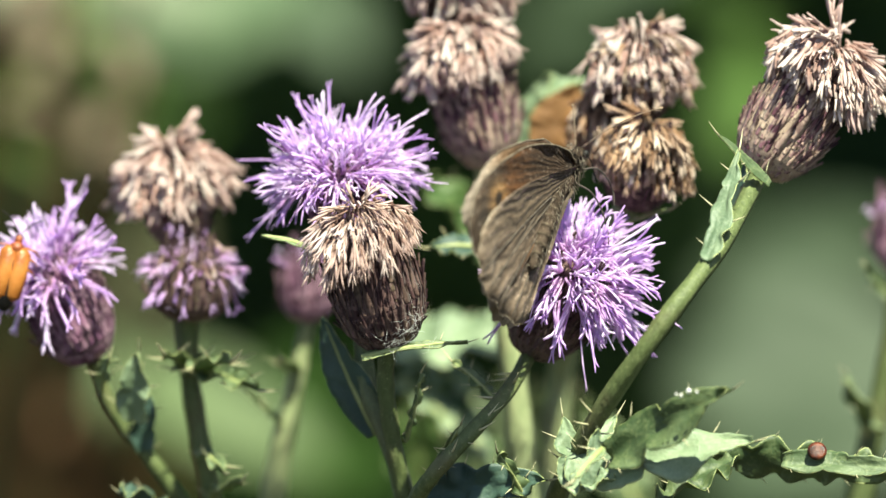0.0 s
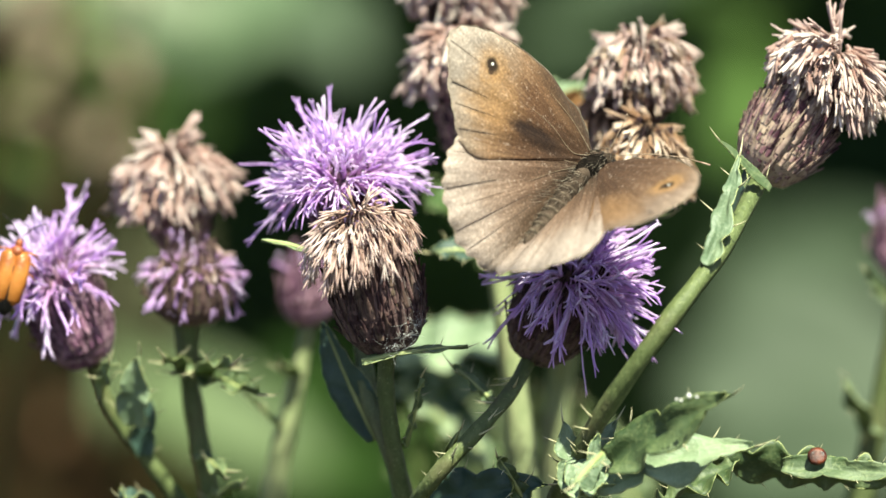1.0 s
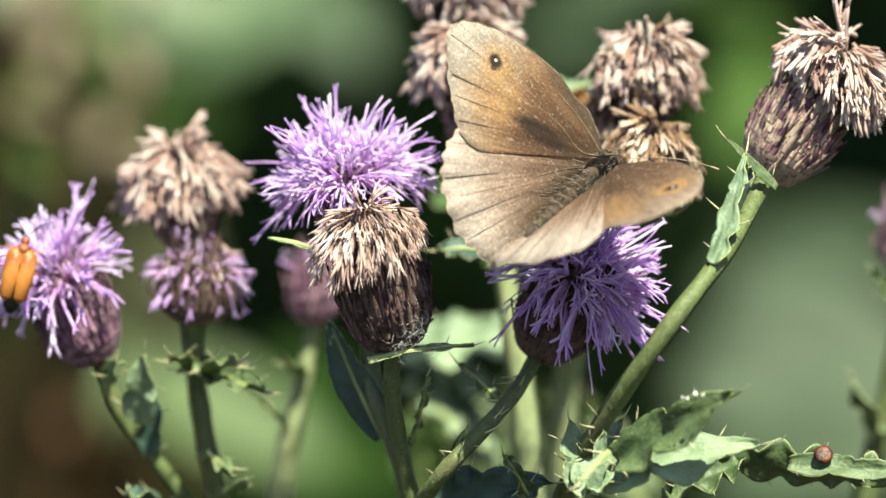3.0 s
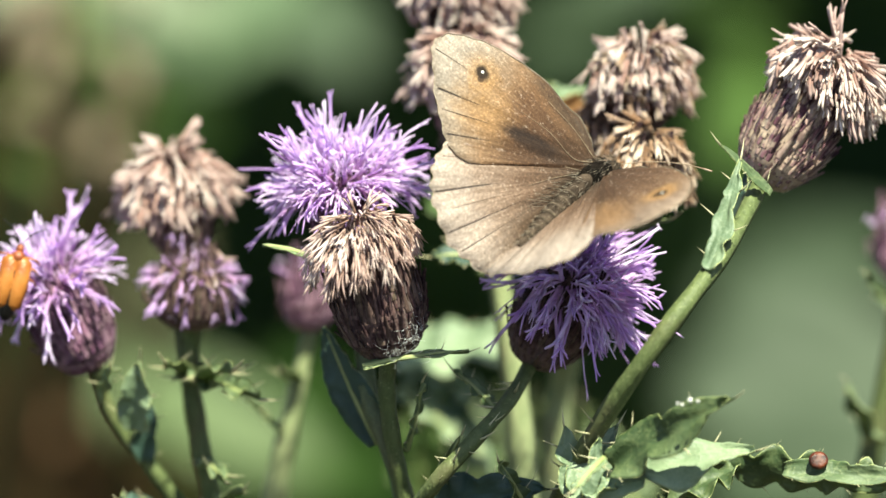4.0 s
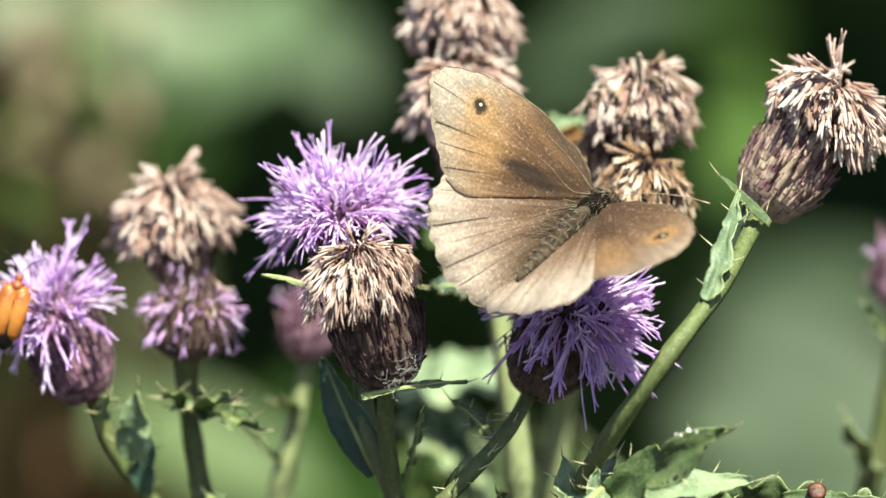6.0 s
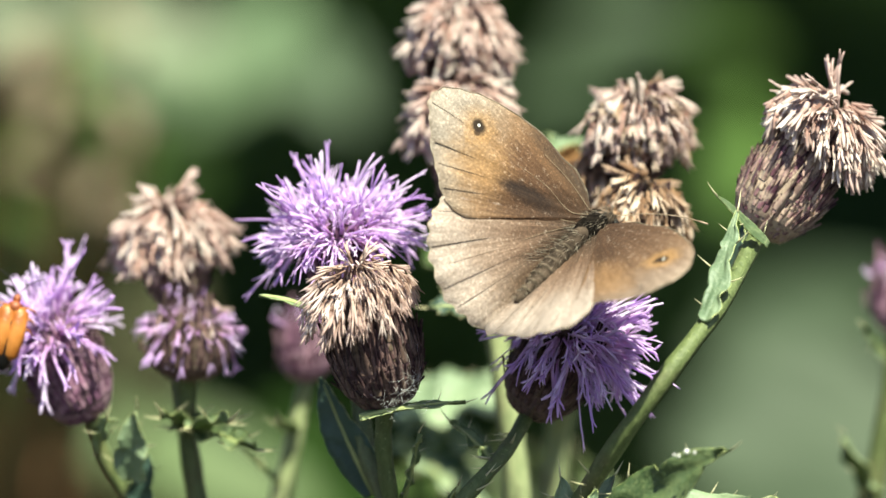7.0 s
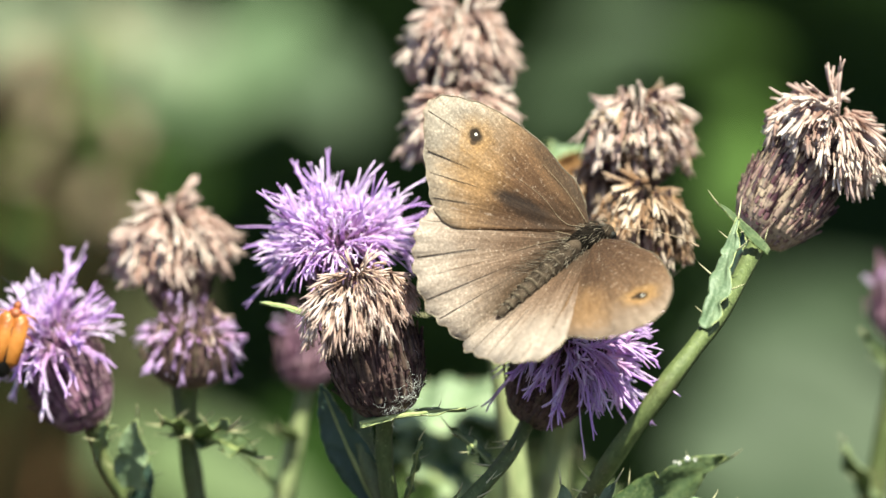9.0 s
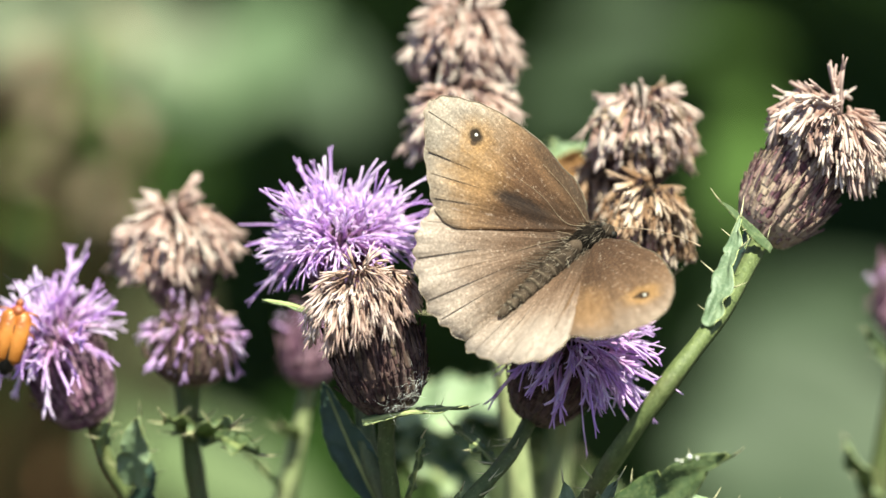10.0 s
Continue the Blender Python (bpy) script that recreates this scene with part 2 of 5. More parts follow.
def lathe(profile, sides=20):
    """A closed turned body round Z from (radius, z) pairs."""
    bm = bmesh.new()
    rings = []
    for r, z in profile:
        rings.append([bm.verts.new((r * math.cos(2 * math.pi * k / sides), r * math.sin(2 * math.pi * k / sides), z)) for k in range(sides)])
    for a, b in zip(rings, rings[1:]):
        for k in range(sides):
            bm.faces.new((a[k], a[(k + 1) % sides], b[(k + 1) % sides], b[k]))
    bm.faces.new(rings[0][::-1])
    bm.faces.new(rings[-1])
    return bm


# ---- florets and bracts, made once and shared ----
rng = random.Random(7)


def curl(length, bend, wave, steps):
    """A line that starts along Z and bends towards X by so many degrees."""
    p, a, out = Vector((0, 0, 0)), 0.0, [Vector((0, 0, 0))]
    ph = rng.uniform(0, 6.28)
    for i in range(steps):
        a += radians(bend) / steps
        d = Vector((math.sin(a), wave * math.sin(ph + 5.0 * i / steps), math.cos(a))).normalized()
        p = p + d * length / steps
        out.append(p.copy())
    return out


def petal_set(material, count, length, bend, width, lobes, share, spread, wave=0.12, flat=(0.45, 0.9)):
    """Mesh data for a set of florets: a thin tube up to a share of the length, which then parts into narrow blunt lobes."""
    made = []
    for i in range(count):
        l, w, f = rng.uniform(*length) * MM, rng.uniform(*width) * MM, rng.uniform(*flat)
        line = curl(l, rng.uniform(*bend), wave, 8)
        cut = max(2, round(8 * rng.uniform(*share)))
        bm = bmesh.new()
        tube_into(bm, line[:cut + 1:2] if cut % 2 == 0 else line[:cut:2] + [line[cut]], lambda s: w * (0.7 + 0.35 * s), 4, 0, True, max(f, 0.5))
        ahead = (line[cut] - line[cut - 1]).normalized()
        one = ahead.orthogonal().normalized()
        for k in range(lobes):
            a = 2 * math.pi * k / lobes + rng.uniform(-0.5, 0.5)
            side = one * math.cos(a) + ahead.cross(one) * math.sin(a)
            out, long, pts = rng.uniform(*spread) * l, rng.uniform(0.6, 1.08), []
            for j in range(4):
                q = j / 3
                g = cut + (8 - cut) * q * long
                lo_ = min(int(g), 7)
                p = line[lo_].lerp(line[lo_ + 1], g - lo_)
                pts.append(p - ahead * (0.06 * l if j == 0 else 0.0) + side * (0.35 * w + out * q ** 1.4))
            tube_into(bm, pts, lambda s: w * (0.5 + 0.16 * s) * (0.6 if s > 0.99 else 1.0), 4, 0, True, f)
        made.append(shared("floret", bm, material))
    return made


LILAC_SET = petal_set(FLORET, 30, (6.0, 10.0), (-20, 46), (0.17, 0.25), 3, (0.5, 0.8), (0.03, 0.15), 0.17)
WIDE_SET = petal_set(FLORET, 20, (6.0, 9.6), (-16, 44), (0.24, 0.34), 3, (0.55, 0.85), (0.03, 0.12), 0.2)
SHORT_SET = petal_set(FLORET, 14, (3.4, 6.2), (0, 60), (0.17, 0.25), 3, (0.45, 0.7), (0.05, 0.2), 0.2)
LONG_SET = petal_set(FLORET, 8, (9.0, 11.4), (-8, 24), (0.14, 0.19), 2, (0.82, 0.95), (0.01, 0.05), 0.12)
DRY_SET = petal_set(DRY, 30, (2.6, 4.8), (-14, 30), (0.17, 0.27), 4, (0.15, 0.4), (0.05, 0.2), 0.10, (0.25, 0.6))
PINK_SET = petal_set(DRY_PINK, 30, (2.4, 4.4), (-14, 34), (0.26, 0.44), 4, (0.2, 0.5), (0.04, 0.16), 0.10, (0.3, 0.6))
TAN_SET = petal_set(DRY_TAN, 30, (2.3, 4.2), (-16, 36), (0.3, 0.5), 4, (0.2, 0.5), (0.05, 0.2), 0.16, (0.3, 0.6))
TUFT_SET = petal_set(DRY_PINK, 8, (5.0, 8.0), (-8, 18), (0.24, 0.34), 2, (0.7, 0.9), (0.02, 0.06), 0.10)


def bract_mesh(material):
    bm = bmesh.new()
    prof = [(0.0, 0.40), (0.9, 0.56), (2.1, 0.40), (3.3, 0.18), (4.7, 0.02)]
    rows = []
    for i, (z, w) in enumerate(prof):
        lift = 0.04 + 0.16 * (z / 4.5) ** 3
        rows.append([bm.verts.new((s * w * MM, (lift + (0.05 if s == 0 else 0.0)) * MM, z * MM)) for s in (-1, 0, 1)])
    low = [bm.verts.new((0, -0.1 * MM, z * MM)) for z, _ in prof]
    for i in range(len(prof) - 1):
        a, b = rows[i], rows[i + 1]
        bm.faces.new((a[0], b[0], b[1], a[1]))
        bm.faces.new((a[1], b[1], b[2], a[2]))
        bm.faces.new((a[2], b[2], low[i + 1], low[i]))
        bm.faces.new((low[i], low[i + 1], b[0], a[0]))
    return shared("bract", bm, material)


BRACTS = {"purple": bract_mesh(BRACT), "dark": bract_mesh(BRACT_DARK), "lilac": bract_mesh(BRACT_LILAC)}
CORE = {"purple": BRACT, "dark": BRACT_DARK, "lilac": BRACT_LILAC}


def flower_head(plant, base, axis, long, wide, bracts, florets, label, seed):
    """A cup of bracts from base along axis; florets: (set, count, rim tilt from, to, size, start ring) tufts."""
    r = random.Random(seed)
    inv = plant.matrix_basis.inverted()
    m = inv @ Matrix.Translation(base) @ frame_of(axis, RIGHT)
    L, W = long * MM, wide * MM / 2
    down = frame_of(axis, RIGHT).to_3x3().inverted() @ Vector((0, 0, -1))
    prof = [(0.18, 0.0), (0.62, 0.06), (0.90, 0.22), (1.0, 0.42), (0.92, 0.66), (0.76, 0.86), (0.60, 0.97), (0.2, 1.0)]
    head = part("flower_head", lathe([(a * W, b * L) for a, b in prof]), CORE[bracts], plant, label, m)

    def cup(h):
        for (r0, z0), (r1, z1) in zip(prof, prof[1:]):
            if z0 <= h <= z1:
                return r0 + (r1 - r0) * (h - z0) / (z1 - z0)
        return 0.2
    rows = max(4, round(long / 1.25))
    for i in range(rows):
        h = 0.02 + 0.76 * i / (rows - 1)
        count = max(6, round(2 * math.pi * cup(h) * W / (0.98 * MM)))
        for k in range(count):
            a = 2 * math.pi * (k + 0.5 * (i % 2) + r.uniform(-0.3, 0.3)) / count
            rad = cup(h) * W
            slope = math.atan2((cup(min(h + 0.25, 0.95)) - cup(h)) * W, 0.25 * L)
            out = Vector((math.cos(a), math.sin(a), 0))
            zdir = (Vector((0, 0, 1)) * math.cos(slope) + out * (math.sin(slope) + r.choice((0.0, 0.02, 0.04, 0.06, 0.1, 0.22)))).normalized()
            ydir = (out - zdir * out.dot(zdir)).normalized()
            xdir = ydir.cross(zdir)
            s = r.uniform(0.7, 1.2) * (0.75 + 0.35 * i / rows)
            mm = Matrix(((xdir.x, ydir.x, zdir.x, out.x * rad), (xdir.y, ydir.y, zdir.y, out.y * rad), (xdir.z, ydir.z, zdir.z, h * L), (0, 0, 0, 1)))
            part("bract", BRACTS[bracts], None, head, m=mm @ Matrix.Scale(s, 4))
    for meshes, count, lo, hi, size, ring, power in florets:
        if power == 0:
            # a mop: petals in overlapping layers down the sides of a dome of that radius
            for k in range(count):
                if k % 5 == 0:
                    tuft_turn, tuft_lean, tuft_size = r.uniform(-0.3, 0.3), r.uniform(-26, 14), r.uniform(0.8, 1.15)
                share = (k + r.random()) / count
                polar = radians(4 + hi * share ** 0.58)
                a = (k // 5) * 2.39996 + (k % 5) * 0.17 + tuft_turn + r.uniform(-0.15, 0.15)
                dome = ring * 1.36 * MM * r.uniform(0.84, 1.08)
                place = Matrix.Translation((dome * math.sin(polar) * math.cos(a), dome * math.sin(polar) * math.sin(a), L * 0.96 - 0.45 * ring * MM + dome * 0.9 * math.cos(polar)))
                lean = polar + radians(lo + tuft_lean + r.uniform(-12, 10)) * min(1.0, 0.55 + 0.6 * polar)
                out = Vector((math.sin(lean) * math.cos(a), math.sin(lean) * math.sin(a), math.cos(lean)))
                hang = r.uniform(0.24, 0.54) + 0.34 * share
                way = out.normalized() * (1 - hang) + down * hang
                mm = place @ frame_of(way, down + out * 0.3) @ Matrix.Rotation(r.uniform(-0.5, 0.5), 4, "Z")
                part("floret", meshes[r.randrange(len(meshes))], None, head, m=mm @ Matrix.Scale(size * tuft_size * (1.08 - 0.22 * share) * r.uniform(0.8, 1.12), 4))
            continue
        if power < 0:
            # a tuft that stands upright on the crown
            for k in range(count):
                lean = Vector((r.uniform(-0.2, 0.2), r.uniform(-0.2, 0.2), r.uniform(-0.1, 0.1)))
                mm = Matrix.Translation(Vector((0, 0, L * 0.96 + lo * MM)) + lean * 3 * MM) @ frame_of(lean - down, Vector((1, 0, 0)))
                part("floret", meshes[r.randrange(len(meshes))], None, head, m=mm @ Matrix.Scale(size * r.uniform(0.6, 1.1), 4))
            continue
        for k in range(count):
            u = ((k + r.random()) / count) ** power
            tilt = radians(lo + (hi - lo) * u + r.gauss(0, 11))
            a = k * 2.39996 + r.uniform(-0.45, 0.45)
            rad = ring * MM * math.sqrt((k + 0.5) / count)
            place = Matrix.Translation((rad * math.cos(a), rad * math.sin(a), L * 0.93 - 0.4 * MM))
            sink = (0.55 if hi >= 120 else 0.16) * u
            way = Vector((math.sin(tilt) * math.cos(a), math.sin(tilt) * math.sin(a), math.cos(tilt))) * (1 - sink) + down * sink
            mm = place @ frame_of(way, down + Vector((math.cos(a), math.sin(a), 0)) * 0.6) @ Matrix.Rotation(r.uniform(-1.3, 1.3), 4, "Z")
            part("floret", meshes[r.randrange(len(meshes))], None, head, m=mm @ Matrix.Scale(size * r.uniform(0.68, 1.2), 4))
    return head


def stem(plant, points, r0, r1, material=None, name="stem", label=""):
    inv = plant.matrix_basis.inverted()
    line = [inv @ p for p in spline(points, 8)]
    return part(name, tube(line, lambda s: (r0 + (r1 - r0) * s) * (1 + 0.05 * math.sin(37 * s)) * MM, 18, 0.09), material or STEM, plant, label)


def spine_mesh():
    bm = bmesh.new()
    tube_into(bm, curl(3.0 * MM, 12, 0.0, 3), lambda s: (0.17 * (1 - s) + 0.015) * MM, 5)
    return shared("spine", bm, SPINE)


SPINE_MESH = spine_mesh()


def leaf(plant, base, tip, up, width, lobes, material, seed, wave=1.0, sag=0.0, fold=0.25, spines=True, label="", spine_size=1.0, ribs=True):
    """A lobed leaf from base to tip; up: the way its upper face looks; width in mm; its rim waves and ends in spines."""
    r = random.Random(seed)
    inv = plant.matrix_basis.inverted()
    run = tip - base
    long = run.length
    x = run.normalized()
    z = (up - x * up.dot(x)).normalized()
    y = z.cross(x)
    m = Matrix(((x.x, y.x, z.x, base.x), (x.y, y.y, z.y, base.y), (x.z, y.z, z.z, base.z), (0, 0, 0, 1)))
    nx, ny = max(40, lobes * 14), 6
    ph = r.uniform(0, 6.28)
    half = width * MM / 2

    drift = {1: [r.uniform(-0.28, 0.28) for _ in range(lobes + 2)], -1: [r.uniform(-0.28, 0.28) for _ in range(lobes + 2)]}
    swell = {1: [r.uniform(0.6, 1.25) for _ in range(lobes + 2)], -1: [r.uniform(0.6, 1.25) for _ in range(lobes + 2)]}

    def place_in_lobe(s, side):
        """Which lobe s lies in, its share there, and that lobe's size; the lobes are of uneven length."""
        g = s * lobes + (0.0 if side > 0 else 0.35)
        g += drift[side][min(int(g), lobes)] * math.sin(math.pi * (g % 1.0))
        k = min(int(g), lobes)
        c = g % 1.0
        return c, swell[side][k]

    def reach(s, side):
        body = math.sin(math.pi * min(1.0, 0.10 + 0.90 * s) ** 0.8) ** 0.7
        c, size = place_in_lobe(s, side)
        tooth = 1 - 0.42 * size * (1 - math.sin(math.pi * c) ** 0.6)
        return half * max(0.04, body) * tooth

    def point(s, q):
        side = 1 if q >= 0 else -1
        w = reach(s, side) * q
        e = abs(q) ** 1.5
        c, size = place_in_lobe(s, side)
        lift = half * (fold * abs(q) + wave * 0.34 * e * size * math.sin(2 * math.pi * c + 0.9))
        lift += sag * MM * (4 * s * (1 - s)) + 0.14 * half * noise.noise(Vector((s * 6, q * 2.5, seed))) + 0.13 * half * e * noise.noise(Vector((s * 17, q * 4, seed + 3)))
        return Vector((s * long, w, lift))
    bm = bmesh.new()
    grid = [[bm.verts.new(point(i / nx, j / ny)) for j in range(-ny, ny + 1)] for i in range(nx + 1)]
    under = [[bm.verts.new(v.co - Vector((0, 0, 0.22 * MM))) for v in row] for row in grid]
    wide = 2 * ny
    for i in range(nx):
        for j in range(wide):
            bm.faces.new((grid[i][j], grid[i + 1][j], grid[i + 1][j + 1], grid[i][j + 1]))
            bm.faces.new((under[i][j], under[i][j + 1], under[i + 1][j + 1], under[i + 1][j]))
        bm.faces.new((grid[i][0], under[i][0], under[i + 1][0], grid[i + 1][0]))
        bm.faces.new((grid[i][wide], grid[i + 1][wide], under[i + 1][wide], under[i][wide]))
    for j in range(wide):
        bm.faces.new((grid[0][j], grid[0][j + 1], under[0][j + 1], under[0][j]))
        bm.faces.new((grid[nx][j], under[nx][j], under[nx][j + 1], grid[nx][j + 1]))
    ob = part("leaf", bm, material, plant, label, inv @ m)
    # Pale margin tubes give the leaf a bright highlight along its edge.
    for side in (1, -1):
        part("rim", tube([point(i / nx, side) + Vector((0, 0, -0.1 * MM)) for i in range(nx + 1)], lambda s: (0.058 + 0.03 * math.sin(61 * s + seed)) * MM, 5), RIB, ob)
    if ribs:
        line = [point(i / 16, 0) + Vector((0, 0, 0.08 * MM)) for i in range(16)]
        part("midrib", tube(line, lambda s: (0.42 - 0.3 * s) * MM, 6), RIB, ob)
    if spines:
        for side in (1, -1):
            for k in range(lobes):
                s = (k + (0.5 if side > 0 else 0.15)) / lobes
                if not 0.05 < s < 0.98:
                    continue
                p = point(s, side)
                d = (p - point(s, side * 0.5)).normalized() + Vector((0.6, 0, r.uniform(-0.2, 0.3)))
                part("spine", SPINE_MESH, None, ob, m=Matrix.Translation(p) @ frame_of(d, Vector((0, 0, 1))) @ Matrix.Scale(spine_size * r.uniform(0.3, 0.65), 4))
        part("spine", SPINE_MESH, None, ob, m=Matrix.Translation(point(1.0, 0)) @ frame_of(Vector((1, 0, 0.1)), Vector((0, 0, 1))) @ Matrix.Scale(spine_size * 0.8, 4))
    return ob

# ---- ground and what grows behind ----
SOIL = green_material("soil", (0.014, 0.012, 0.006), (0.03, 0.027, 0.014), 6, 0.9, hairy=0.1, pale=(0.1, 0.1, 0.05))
# Undergrowth green is darkened far below leaf colour to stand for deep shade.
SHADE_LEAF = green_material("undergrowth_shaded_leaf", (0.009, 0.020, 0.004), (0.025, 0.052, 0.011), 14, 0.85, 0.1, hairy=0.0, glow=(0.05, 0.09, 0.02), spec=0.1)
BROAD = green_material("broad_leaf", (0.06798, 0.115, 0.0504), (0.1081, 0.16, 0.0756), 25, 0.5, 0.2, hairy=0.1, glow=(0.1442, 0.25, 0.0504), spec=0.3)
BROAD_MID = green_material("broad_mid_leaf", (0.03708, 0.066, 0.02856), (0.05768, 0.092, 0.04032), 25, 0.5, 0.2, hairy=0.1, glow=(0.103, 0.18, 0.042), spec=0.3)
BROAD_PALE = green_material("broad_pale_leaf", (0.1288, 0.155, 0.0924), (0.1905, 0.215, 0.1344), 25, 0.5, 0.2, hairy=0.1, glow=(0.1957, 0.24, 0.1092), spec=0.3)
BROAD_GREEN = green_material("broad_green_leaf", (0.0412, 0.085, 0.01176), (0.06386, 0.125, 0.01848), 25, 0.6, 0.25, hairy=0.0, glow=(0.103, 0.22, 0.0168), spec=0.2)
# These darker greens, BROAD_WARM and OLIVE apart, carry background shade in their colour.
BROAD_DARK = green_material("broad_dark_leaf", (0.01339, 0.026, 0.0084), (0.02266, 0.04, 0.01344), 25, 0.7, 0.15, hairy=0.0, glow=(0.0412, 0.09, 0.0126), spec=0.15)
BROAD_HALF_SHADE = green_material("broad_half_shade_leaf", (0.03064, 0.05011, 0.02302), (0.04516, 0.06734, 0.03289), 25, 0.5, 0.2, hairy=0.1, glow=(0.08871, 0.1488, 0.03947), spec=0.3)
BROAD_SHADED = green_material("broad_shaded_leaf", (0.02266, 0.04, 0.0168), (0.03502, 0.056, 0.0252), 25, 0.6, 0.2, hairy=0.0, glow=(0.0618, 0.12, 0.0252), spec=0.2)
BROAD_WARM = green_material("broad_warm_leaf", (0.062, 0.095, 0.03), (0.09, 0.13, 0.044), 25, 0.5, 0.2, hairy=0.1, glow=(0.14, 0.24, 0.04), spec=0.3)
BROAD_DEEP = green_material("broad_deep_shade_leaf", (0.011, 0.03, 0.003), (0.02, 0.046, 0.006), 25, 0.7, 0.2, hairy=0.0, glow=(0.04, 0.10, 0.006), spec=0.1)
OLIVE = green_material("olive_leaf", (0.06, 0.075, 0.02), (0.10, 0.115, 0.035), 40, 0.6, 0.2, hairy=0.1, glow=(0.14, 0.18, 0.03), spec=0.2)
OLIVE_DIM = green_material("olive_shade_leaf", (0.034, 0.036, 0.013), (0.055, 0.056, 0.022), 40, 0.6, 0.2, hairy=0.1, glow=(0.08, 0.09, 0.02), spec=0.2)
STRAW = green_material("straw", (0.17, 0.13, 0.085), (0.26, 0.195, 0.13), 60, 0.8, hairy=0.1, pale=(0.5, 0.42, 0.3))
# Dead-leaf brown lowered so that its colour holds the shade.
EARTH_SHADED = green_material("shaded_dead_leaf", (0.017, 0.0095, 0.0035), (0.03, 0.017, 0.006), 40, 0.9, 0.1, hairy=0.0, glow=(0.05, 0.03, 0.01), spec=0.1)
EARTH_BROWN = green_material("dead_leaf", (0.09, 0.045, 0.018), (0.16, 0.08, 0.035), 40, 0.85, 0.1, hairy=0.1, pale=(0.25, 0.17, 0.1), glow=(0.2, 0.1, 0.04))

bm = bmesh.new()
n = 40
sheet = [[bm.verts.new(((i / n - 0.5) ** 3 * 8 * 400, (j / n - 0.5) ** 3 * 8 * 400 + 2, 0)) for j in range(n + 1)] for i in range(n + 1)]
for i in range(n):
    for j in range(n):
        bm.faces.new((sheet[i][j], sheet[i + 1][j], sheet[i + 1][j + 1], sheet[i][j + 1]))
for row in sheet:
    for v in row:
        v.co.z = -0.01 * noise.noise(v.co * 3) - 0.005
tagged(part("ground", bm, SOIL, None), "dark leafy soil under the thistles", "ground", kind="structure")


def undergrowth(name, label, material, count, box, size, seed, lean=0.7):
    """Many folded leaves on short stalks over a stretch of ground, one mesh."""
    r = random.Random(seed)
    verts, faces = [], []
    for _ in range(count):
        y = box[2] + (box[3] - box[2]) * r.random()
        x = r.uniform(box[0], box[1]) * (0.4 + 0.6 * (y - box[2]) / (box[3] - box[2]))
        z = box[4] * r.random() ** 0.6
        l, w = r.uniform(*size), 0
        w = l * r.uniform(0.3, 0.5)
        yaw, tilt = r.uniform(0, 6.28), r.uniform(-lean, lean)
        m = Matrix.Translation((x, y, z + 0.03)) @ Matrix.Rotation(yaw, 4, "Z") @ Matrix.Rotation(tilt, 4, "Y")
        b = len(verts)
        for px, py, pz in ((0, 0, 0), (0.3 * l, w / 2, 0.06 * l), (0.7 * l, w * 0.4, 0.03 * l), (l, 0, -0.1 * l), (0.7 * l, -w * 0.4, 0.03 * l), (0.3 * l, -w / 2, 0.06 * l), (0.5 * l, 0, 0)):
            verts.append(m @ Vector((px, py, pz)))
        for a, c in ((0, 1), (1, 2), (2, 3), (3, 4), (4, 5), (5, 0)):
            faces.append((b + 6, b + a, b + c))
        root = m @ Vector((0, 0, 0))
        b = len(verts)
        verts.extend([root, Vector((root.x + 0.003, root.y, 0)), Vector((root.x - 0.003, root.y, 0))])
        faces.append((b, b + 1, b + 2))
    data = bpy.data.meshes.new(name)
    data.from_pydata(verts, [], faces)
    data.materials.append(material)
    return tagged(new(name, data), label, "undergrowth", kind="stuff")


undergrowth("undergrowth", "dense weeds behind the thistles, their green darkened for shade", SHADE_LEAF, 9000, (-0.9, 0.9, 0.9, 7.0, 0.42), (0.05, 0.13), 3)


def shrub(root, over, height, spread, label, seed):
    """A leafy shrub added out of view for shade: forked limbs and a loose crown of many leaves."""
    r = random.Random(seed)
    ob = thing("hedge_shrub", root, label, "shrub", "hedge shrubs")
    wood, verts, faces = bmesh.new(), [], []
    for k in range(8):
        a = k * 0.9 + r.uniform(-0.3, 0.3)
        top = over + Vector((math.cos(a) * spread * r.uniform(0.3, 0.9), math.sin(a) * spread * r.uniform(0.3, 0.9), height * r.uniform(0.7, 0.95)))
        line = spline([Vector((0.02 * math.cos(a), 0.02 * math.sin(a), 0)), Vector((top.x * 0.25, top.y * 0.25, height * 0.35)), top], 6)
        tube_into(wood, line, lambda s: 0.022 * (1 - 0.8 * s), 7)
        for _ in range(620):
            p = line[r.randrange(6, len(line))] + Vector((r.gauss(0, 0.26), r.gauss(0, 0.26), r.gauss(0, 0.16))) * spread
            if p.z < height * 0.5:
                continue
            l = r.uniform(0.05, 0.1)
            m = Matrix.Translation(p) @ Matrix.Rotation(r.uniform(0, 6.28), 4, "Z") @ Matrix.Rotation(r.uniform(-0.6, 0.9), 4, "Y")
            b = len(verts)
            for q in ((0, 0, 0), (0.35 * l, 0.3 * l, 0.04 * l), (l, 0, -0.1 * l), (0.35 * l, -0.3 * l, 0.04 * l)):
                verts.append(m @ Vector(q))
            faces.append((b, b + 1, b + 2, b + 3))
    part("limbs", wood, EARTH_BROWN, ob)
    data = bpy.data.meshes.new("crown")
    data.from_pydata(verts, [], faces)
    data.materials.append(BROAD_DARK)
    part("crown", data, None, ob)
    return ob


